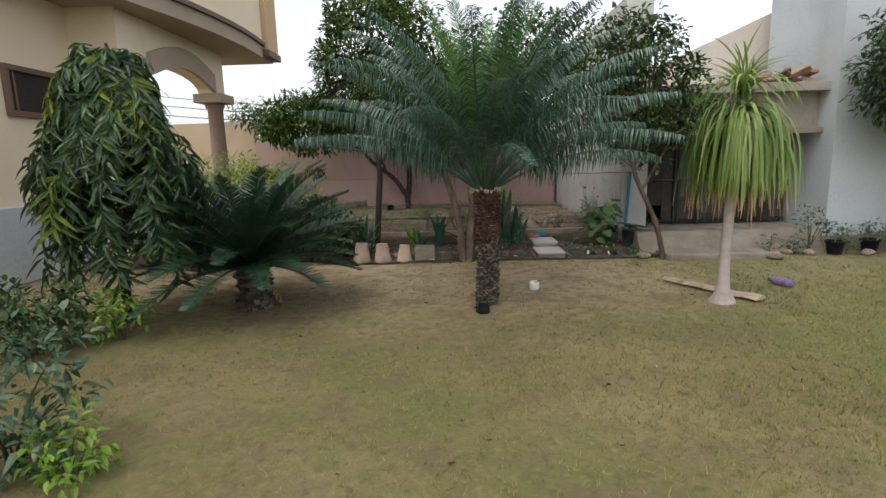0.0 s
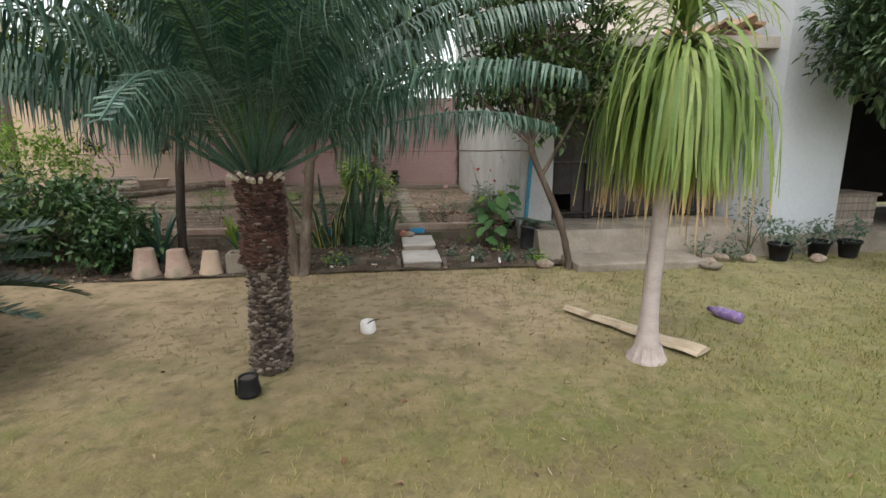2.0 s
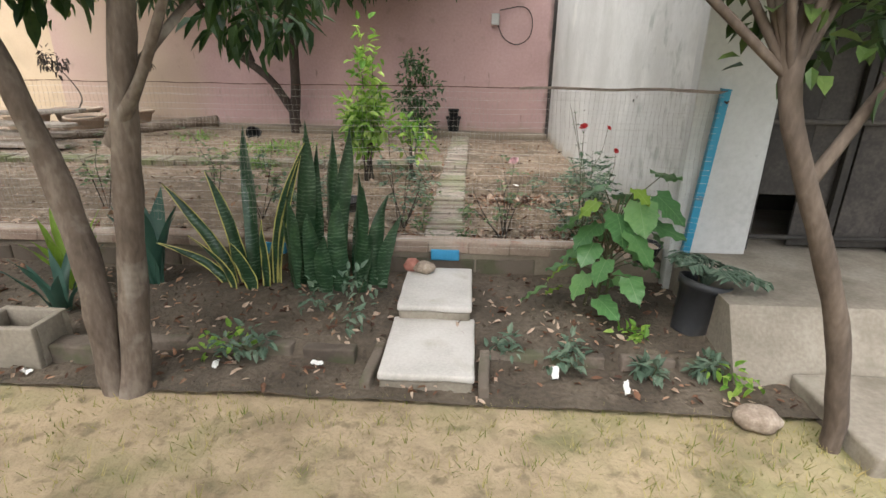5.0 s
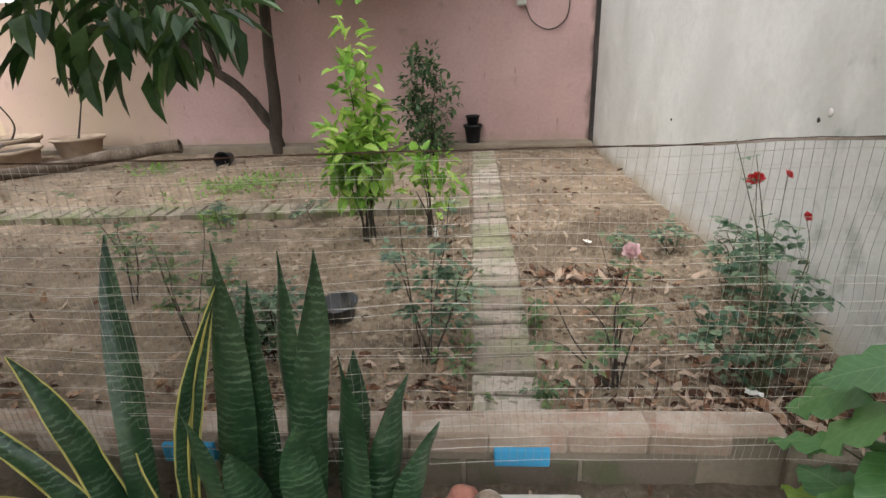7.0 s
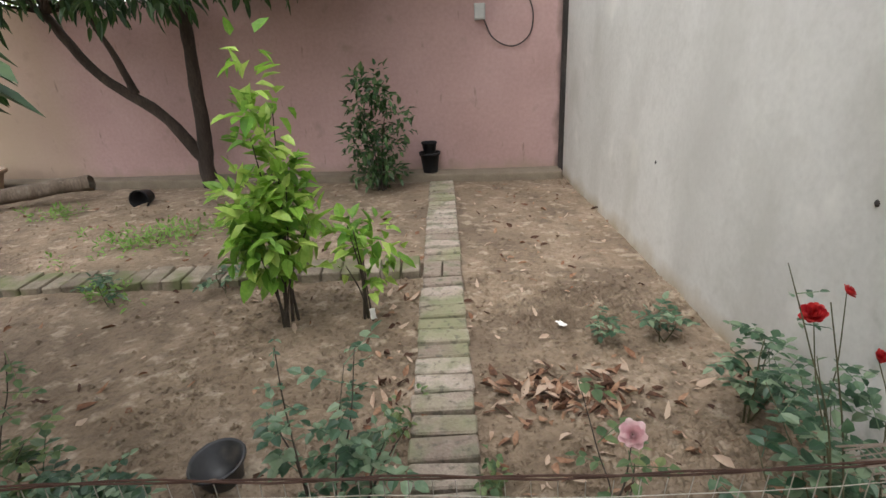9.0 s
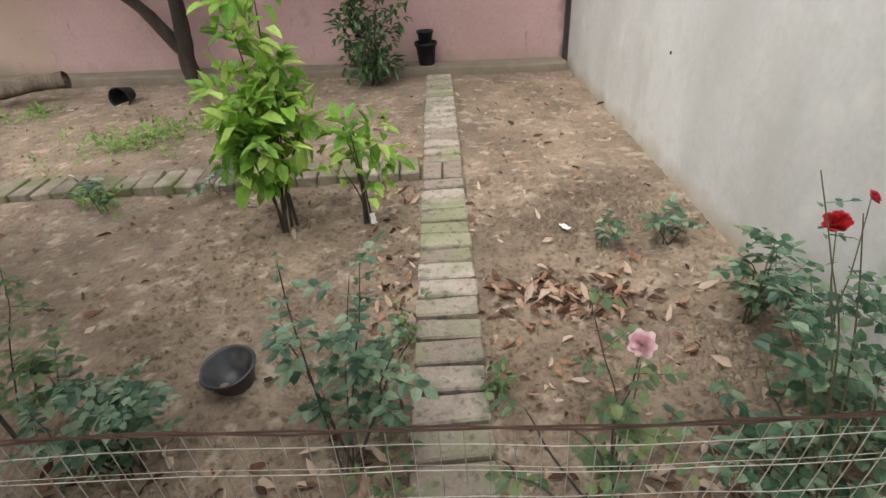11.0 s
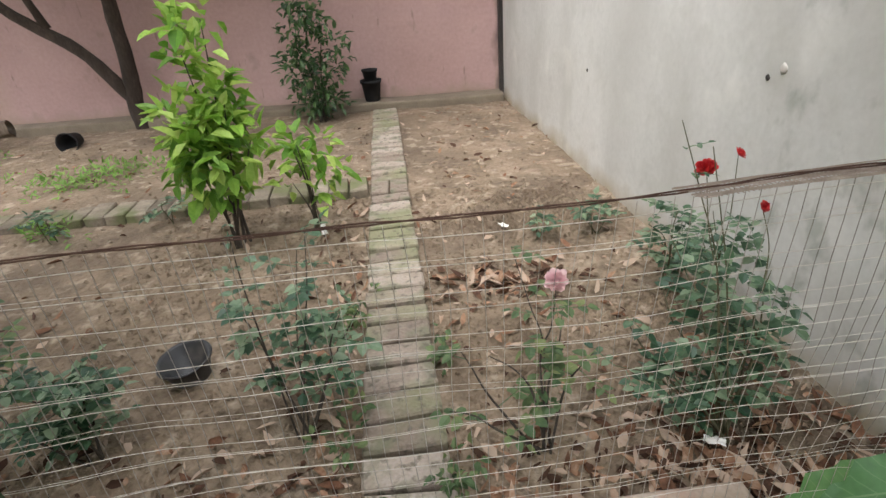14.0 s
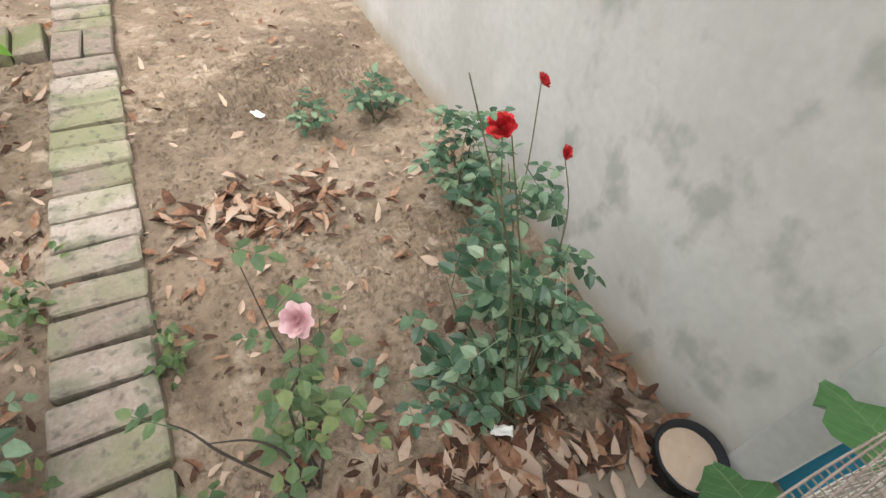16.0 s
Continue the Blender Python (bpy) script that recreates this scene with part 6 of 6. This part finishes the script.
binn = thing("bin", pose(4.90, 4.63, 0, 0, 0, -61), "large black plastic bin with a lid on the lawn", "bin")
part("tub", prism_taper("tub", (0.02, 0.02, 0.78, 0.72), (0.0, 0.0, 0.8, 0.74), 0.0, 0.66, M["blackplastic"]), binn)
part("rim", box("rim", (-0.03, -0.03, 0.66), (0.83, 0.77, 0.70), M["blackplastic"], 0.012), binn)
part("lid", prism_taper("lid", (-0.03, -0.03, 0.83, 0.77), (0.1, 0.1, 0.7, 0.64), 0.703, 0.785, M["blackplastic"]), binn)
part("handle", box("handle", (0.3, 0.3, 0.78), (0.5, 0.34, 0.81), M["blackplastic"], 0.008), binn)

for x, y, a, lean in ((0.94, 6.96, 20, 62), (2.35, 6.94, -10, 20), (2.62, 6.86, 35, 25), (1.36, 7.0, 70, 80), (0.20, 6.85, 70, 85), (2.38, 9.55, 30, 84), (2.63, 8.14, 60, 82), (1.49, 9.66, 20, 15)):
    bm = bmesh.new()
    bmesh.ops.create_grid(bm, x_segments=6, y_segments=8, size=0.5)
    for v in bm.verts:
        q = noise.noise_vector(v.co * 4 + Vector((x * 9, y * 5, 0)))
        v.co = Vector((v.co.x * 0.026 + q.x * 0.006, v.co.y * 0.052 + q.y * 0.006, 0.008 + q.z * 0.01))
    bmesh.ops.solidify(bm, geom=bm.faces, thickness=0.0015)
    tagged(part("scrap", bm_mesh("scrap", bm, M["white"], True), None, "", pose(x, y, 0.02 if y < 8 else 0.215, 90 - lean if lean < 40 else 0, 0, a) @ pose(0, 0.04 if lean < 40 else 0, 0)), "white plastic scrap on the soil", "scrap", "white scraps")
tagged(part("blue_brick", rough_block("blue_brick", (1.775, 7.868, 0.165), (1.935, 7.9, 0.228), M["bluebrick"], 3, 0.002, 0.006)), "blue-painted brick set in the kerb face", "brick", "blue bricks")
tagged(part("blue_brick", rough_block("blue_brick", (0.78, 7.868, 0.175), (0.94, 7.9, 0.24), M["bluebrick"], 3, 0.002, 0.006)), "blue-painted brick set in the kerb face", "brick", "blue bricks")

for y, z, q in ((8.74, 1.025, 0.016), (8.80, 0.99, 0.010), (10.3, 0.79, 0.010)):
    bm = bmesh.new()
    bmesh.ops.create_icosphere(bm, subdivisions=2, radius=1)
    for v in bm.verts:
        k2 = 1 + 0.35 * noise.noise(v.co * 2 + Vector((y, z, 0)))
        v.co = Vector((v.co.x * 0.006, v.co.y * q * k2, v.co.z * q * k2))
    dark_spot = q < 0.012
    tagged(part("wall_plug" if dark_spot else "plaster_daub", bm_mesh("daub", bm, M["darkstrip"] if dark_spot else M["step"], True), None, "", pose(3.035 + (12.6 - y) * 0.0061, y, z)), "dark plug hole in the rendered wall" if dark_spot else "pale plaster daub on the rendered wall", "wall mark", "wall marks")
box_t = thing("meter_box", BACK @ pose(-0.80, -0.05, 1.66), "small grey electrical box on the pink wall", "electrical box")
part("case", box("case", (-0.05, -0.03, 0), (0.05, 0.05, 0.14), M["meterbox"], 0.008), box_t)
part("cover", box("cover", (-0.042, -0.036, 0.01), (0.042, -0.031, 0.13), M["meterbox"], 0.003), box_t)
pts = bend([(0.03, 0, 0.02), (0.12, 0.02, -0.16), (0.3, 0.03, -0.24), (0.46, 0.03, -0.14), (0.48, 0.03, 0.08), (0.36, 0.03, 0.22), (0.05, 0.03, 0.18)], 5)
verts, faces = tube_data(pts, [0.006] * len(pts), 6)
part("cable", mesh_from("cable", verts, faces, M["cable"], True), box_t, "looped black cable")

for k, (x, y, s) in enumerate(((-0.45, 10.95, 0.30), (-0.15, 11.2, 0.2), (-1.6, 11.8, 0.15), (-0.1, 10.1, 0.1))):
    t = crown_mesh("weeds", [(rng.gauss(0, s), rng.gauss(0, s * 0.5), 0.03) for _ in range(int(140 * s))], M["weed"], 8, 0.05, 0.018, 0.05, -0.3, k)
    tagged(part("weed_patch", t, None, "", pose(x, y, 0.2)), "patch of low green weeds on the soil", "weeds", "", "stuff")

for x, y, s, k in ((2.74, 7.24, 0.035, 21), (3.0, 6.93, 0.05, 22), (0.95, 7.02, 0.05, 23)):
    t = crown_mesh("weeds", [(rng.gauss(0, s), rng.gauss(0, s), 0.04 + rng.uniform(-.01, .04)) for _ in range(7)], M["bright"], 5, 0.05, 0.028, 0.035, 0.1, k)
    tagged(part("border_weed", t, None, "", pose(x, y, 0.02)), "small lime green seedling in the border", "weed", "border seedlings", "stuff")
for x, y, s, k in ((1.96, 8.10, 0.05, 7), (1.67, 8.28, 0.05, 8), (1.68, 8.9, 0.04, 9), (1.97, 8.62, 0.03, 10)):
    t = crown_mesh("weeds", [(rng.gauss(0, s * 0.6), rng.gauss(0, s * 1.6), 0.035 + rng.uniform(-.01, .03)) for _ in range(9)], M["rose_pale"], 6, 0.034, 0.02, 0.03, 0.1, k)
    tagged(part("path_weed", t, None, "", pose(x, y, 0.205)), "small leafy weeds growing along the brick path", "weeds", "weeds beside the path", "stuff")

# ---- ground cover ----
def litter(name, count, area, z, seed, weight, size=(0.035, 0.08)):
    r = random.Random(seed)
    verts, faces = [], []
    while len(faces) < count * 6:
        x, y = r.uniform(area[0], area[1]), r.uniform(area[2], area[3])
        if r.random() > weight(x, y):
            continue
        a = r.uniform(0, 2 * math.pi)
        d = Vector((math.cos(a), math.sin(a), r.uniform(-.15, .35)))
        ln = r.uniform(*size)
        add_leaf(verts, faces, Vector((x, y, z(x, y) + r.uniform(0.004, 0.014))), d, Vector((r.uniform(-.7, .7), r.uniform(-.7, .7), 1)), ln, ln * r.uniform(0.28, 0.5), r.uniform(-.3, .7), r.uniform(-.5, .6), r.uniform(0.35, 0.6))
    return mesh_from(name, verts, faces, M["litter"], True)


def heap(x, y, cx, cy, sx, sy):
    return math.exp(-((x - cx) / sx) ** 2 - ((y - cy) / sy) ** 2)


def terrace_weight(x, y):
    w = 0.012 + 0.62 * math.exp(-((y - 8.1) / 0.2) ** 2) * (0.35 + 0.65 * (x > 0.8)) + heap(x, y, 2.3, 9.05, .3, .14) + 0.5 * heap(x, y, 2.62, 8.15, .3, .25) + 0.08 * heap(x, y, 2.35, 8.6, .5, .45)
    w += 0.25 * heap(x, y, 1.62, 9.2, .1, 1.6) + 0.015 * (x > 1.9)
    return w if not 1.70 < x < 1.95 else w * 0.05


tagged(part("leaf_litter", litter("leaf_litter", 1800, (-3, 3.05, 8.0, 12.2), soil_z, 3, terrace_weight, (0.026, 0.074))), "dry brown fallen leaves scattered on the terrace soil", "leaves", "", "stuff")
tagged(part("leaf_pile", litter("leaf_pile", 55, (1.9, 2.7, 8.85, 9.3), soil_z, 13, lambda x, y: heap(x, y, 2.27, 9.06, .17, .07), (0.05, 0.1))), "small heap of curled reddish fallen leaves", "leaves", "", "stuff")
tagged(part("leaf_pile", litter("leaf_pile", 58, (2.3, 2.95, 7.98, 8.3), soil_z, 14, lambda x, y: heap(x, y, 2.62, 8.07, .14, .09), (0.06, 0.11))), "heap of large brown leaves under the rose", "leaves", "", "stuff")
tagged(part("leaf_pile", litter("leaf_pile", 48, (2.6, 3.03, 7.87, 8.1), lambda x, y: 0.21, 15, lambda x, y: heap(x, y, 2.76, 7.97, .16, .06), (0.05, 0.1))), "dry leaves caught at the broken kerb end", "leaves", "", "stuff")
tagged(part("border_litter", litter("border_litter", 1300, (-2, 3.3, 6.8, 7.85), border_z, 4, lambda x, y: 0.5 + 0.5 * noise.noise(Vector((x * 2, y * 2, 0))), (0.02, 0.055))), "dry leaves and twigs littering the border", "leaves", "", "stuff")
tagged(part("lawn_litter", litter("lawn_litter", 160, (-3, 7, 1.5, 6.7), lawn_z, 5, lambda x, y: 0.3 + heap(x, y, 1.5, 3.6, 1.5, 1.2), (0.02, 0.05))), "scattered dry leaf bits on the lawn", "leaves", "", "stuff")


def clods(name, count, area, z, mat, seed, size, soft=False):
    r = random.Random(seed)
    verts, faces = [], []
    for _ in range(count):
        x, y = r.uniform(area[0], area[1]), r.uniform(area[2], area[3])
        if soft:
            x, y = r.gauss((area[0] + area[1]) / 2, (area[1] - area[0]) / 4), r.gauss((area[2] + area[3]) / 2, (area[3] - area[2]) / 4)
            x = min(x, 3.03)
        s = size * r.random() ** 2 + 0.004
        c = Vector((x, y, z(x, y) + s * 0.2))
        b = len(verts)
        for q in ((1, 0, 0), (0, 1, 0), (-1, 0, 0), (0, -1, 0), (0, 0, 0.8), (0, 0, -0.5)):
            verts.append(c + Vector(q) * s * r.uniform(0.6, 1.2))
        for f in ((0, 1, 4), (1, 2, 4), (2, 3, 4), (3, 0, 4), (1, 0, 5), (2, 1, 5), (3, 2, 5), (0, 3, 5)):
            faces.append(tuple(b + i for i in f))
    return mesh_from(name, verts, faces, mat)


tagged(part("soil_clods", clods("soil_clods", 3000, (-3.5, 3.0, 8.02, 12.3), soil_z, M["soil"], 6, 0.015)), "crumbled clods of dry soil", "soil", "", "stuff")
tagged(part("near_clods", clods("near_clods", 7000, (0.6, 3.06, 8.0, 10.2), soil_z, M["soil"], 16, 0.013)), "fine crumbled clods of dry soil", "soil", "", "stuff")
tagged(part("dug_clods", clods("dug_clods", 1500, (2.0, 2.98, 9.5, 9.95), soil_z, M["soil"], 26, 0.022, True)), "freshly dug clods of brown soil", "soil", "", "stuff")
tagged(part("dug_clods", clods("dug_clods", 900, (2.2, 2.95, 8.55, 8.85), soil_z, M["soil"], 27, 0.02, True)), "freshly dug clods of brown soil", "soil", "", "stuff")
tagged(part("border_clods", clods("border_clods", 2200, (-2.5, 3.2, 6.82, 7.85), border_z, M["border_soil"], 7, 0.013)), "crumbled clods of dark soil", "soil", "", "stuff")


def grass_blades():
    r = random.Random(8)
    verts, faces = [], []
    n = 0
    while n < 64000:
        y = -0.6 + 7.4 * r.random()
        x = r.uniform(-4.5, 8)
        bare = max(heap(x, y, 1.4, 5.6, 2.4, 1.4), heap(x, y, 0.2, 4.3, 1.6, 1.3), heap(x, y, -1.5, 4.4, 1.3, 1.2), heap(x, y, -1.2, 2.6, 1.2, 0.8) * 0.7)
        green = 0.5 + 0.9 * noise.noise(Vector((x * 0.55, y * 0.55, 12))) + 0.25 * min(1, max(-1, (x - 1.2) / 2))
        if r.random() > 0.04 + 0.96 * green * (1 - bare):
            continue
        n += 1
        c = Vector((x, y, lawn_z(x, y) - 0.004))
        for _ in range(3):
            a = r.uniform(0, 6.283)
            u = Vector((math.cos(a), math.sin(a), 0))
            h = r.uniform(0.014, 0.042)
            s = Vector((-u.y, u.x, 0)) * r.uniform(0.0015, 0.003)
            q = c + u * r.uniform(0, 0.025)
            b = len(verts)
            verts.extend([q - s, q + s, q + u * h * r.uniform(0.4, 1.3) + Vector((0, 0, h))])
            faces.append((b, b + 1, b + 2))
    return mesh_from("grass", verts, faces, M["grass"])


tagged(part("grass", grass_blades()), "short dry yellow-green lawn grass", "grass", "", "stuff")

# ---- masonry pieces ----
def brick_data(name, size, mat, seed):
    r = random.Random(seed)
    bm = bmesh.new()
    box_bm(bm, (-size[0] / 2, -size[1] / 2, -size[2]), (size[0] / 2, size[1] / 2, 0), 0.007, 1, 0.003)
    for v in bm.verts:
        v.co += Vector((r.uniform(-1, 1), r.uniform(-1, 1), r.uniform(-1, 1))) * 0.002
    return bm_mesh(name, bm, mat)


path = tagged(new("brick_path"), "single-file garden path of worn mossy bricks", "path", "", "structure")
across = [brick_data("brick", (0.230, 0.104, 0.07), M["brick"], k) for k in range(6)]
along = [brick_data("brick", (0.108, 0.225, 0.07), M["brick"], 10 + k) for k in range(6)]
mossy = [brick_data("brick", (0.108, 0.225, 0.07), M["mossbrick"], 40 + k) for k in range(6)]
y, k = 8.06, 0
while y < 12.4:
    if 10.1 < y < 10.2:
        for s in (-0.058, 0.058):
            part("brick", along[k % 6], path, "", pose(1.825 + s, y + 0.06, 0.235, rng.uniform(-1, 1), rng.uniform(-1, 1), rng.uniform(-1.5, 1.5)))
        y += 0.235
    else:
        part("brick", across[k % 6], path, "", pose(1.825 + rng.uniform(-.006, .006), y, 0.232 + rng.uniform(-.006, .006), rng.uniform(-2, 2), rng.uniform(-2, 2), rng.uniform(-2.5, 2.5)))
        y += 0.118
    k += 1
edge = tagged(new("brick_edging"), "row of worn bricks crossing the terrace soil", "path", "", "structure")
x = 1.64
while x > -3.6:
    part("brick", mossy[k % 6], edge, "", pose(x, 10.30 + 0.012 * noise.noise(Vector((x, 0, 0))) - 0.02 * (1.7 - x) * 0.3, 0.248 + rng.uniform(-.006, .006), rng.uniform(-2, 2), rng.uniform(-2, 2), rng.uniform(-3, 3)))
    x -= 0.117
    k += 1

kerb = tagged(new("kerb"), "mossy block kerb wall with a plastered brick top course", "kerb", "", "structure")
part("mortar_core", box("mortar_core", (-5.0, 7.893, -0.04), (2.60, 7.985, 0.258), M["mortar"]), kerb, "dark old mortar between the bricks")
part("mortar_end", rough_block("mortar_end", (2.602, 7.86, -0.04), (3.075, 7.985, 0.2), M["mortar"], 4, 0.006), kerb, "broken mortar at the end of the kerb")
part("plaster_skim", rough_block("plaster_skim", (-4.95, 7.890, 0.250), (2.595, 7.992, 0.2695), M["kerbtop"], 40, 0.004, 0.008), kerb, "worn plaster skim over the top course")
stretch = [brick_data("block", (0.335, 0.112, 0.182), M["kerbbrick"], 20 + k) for k in range(5)]
topb = [brick_data("brick", (0.2285, 0.118, 0.066), M["kerbtop"], 30 + k) for k in range(5)]
x = -4.7
while x < 2.44:
    part("block", stretch[k % 5], kerb, "", pose(x, 7.942 + rng.uniform(-.004, .004), 0.176 + rng.uniform(-.003, .003), rng.uniform(-1, 1), rng.uniform(-.5, .5), rng.uniform(-.8, .8)))
    x += 0.345
    k += 1
x = -4.8
while x < 2.5:
    part("brick", topb[k % 5], kerb, "", pose(x, 7.942 + rng.uniform(-.004, .004), 0.268 + rng.uniform(-.003, .003), rng.uniform(-1, 1), rng.uniform(-.8, .8), rng.uniform(-1, 1)))
    x += 0.230
    k += 1
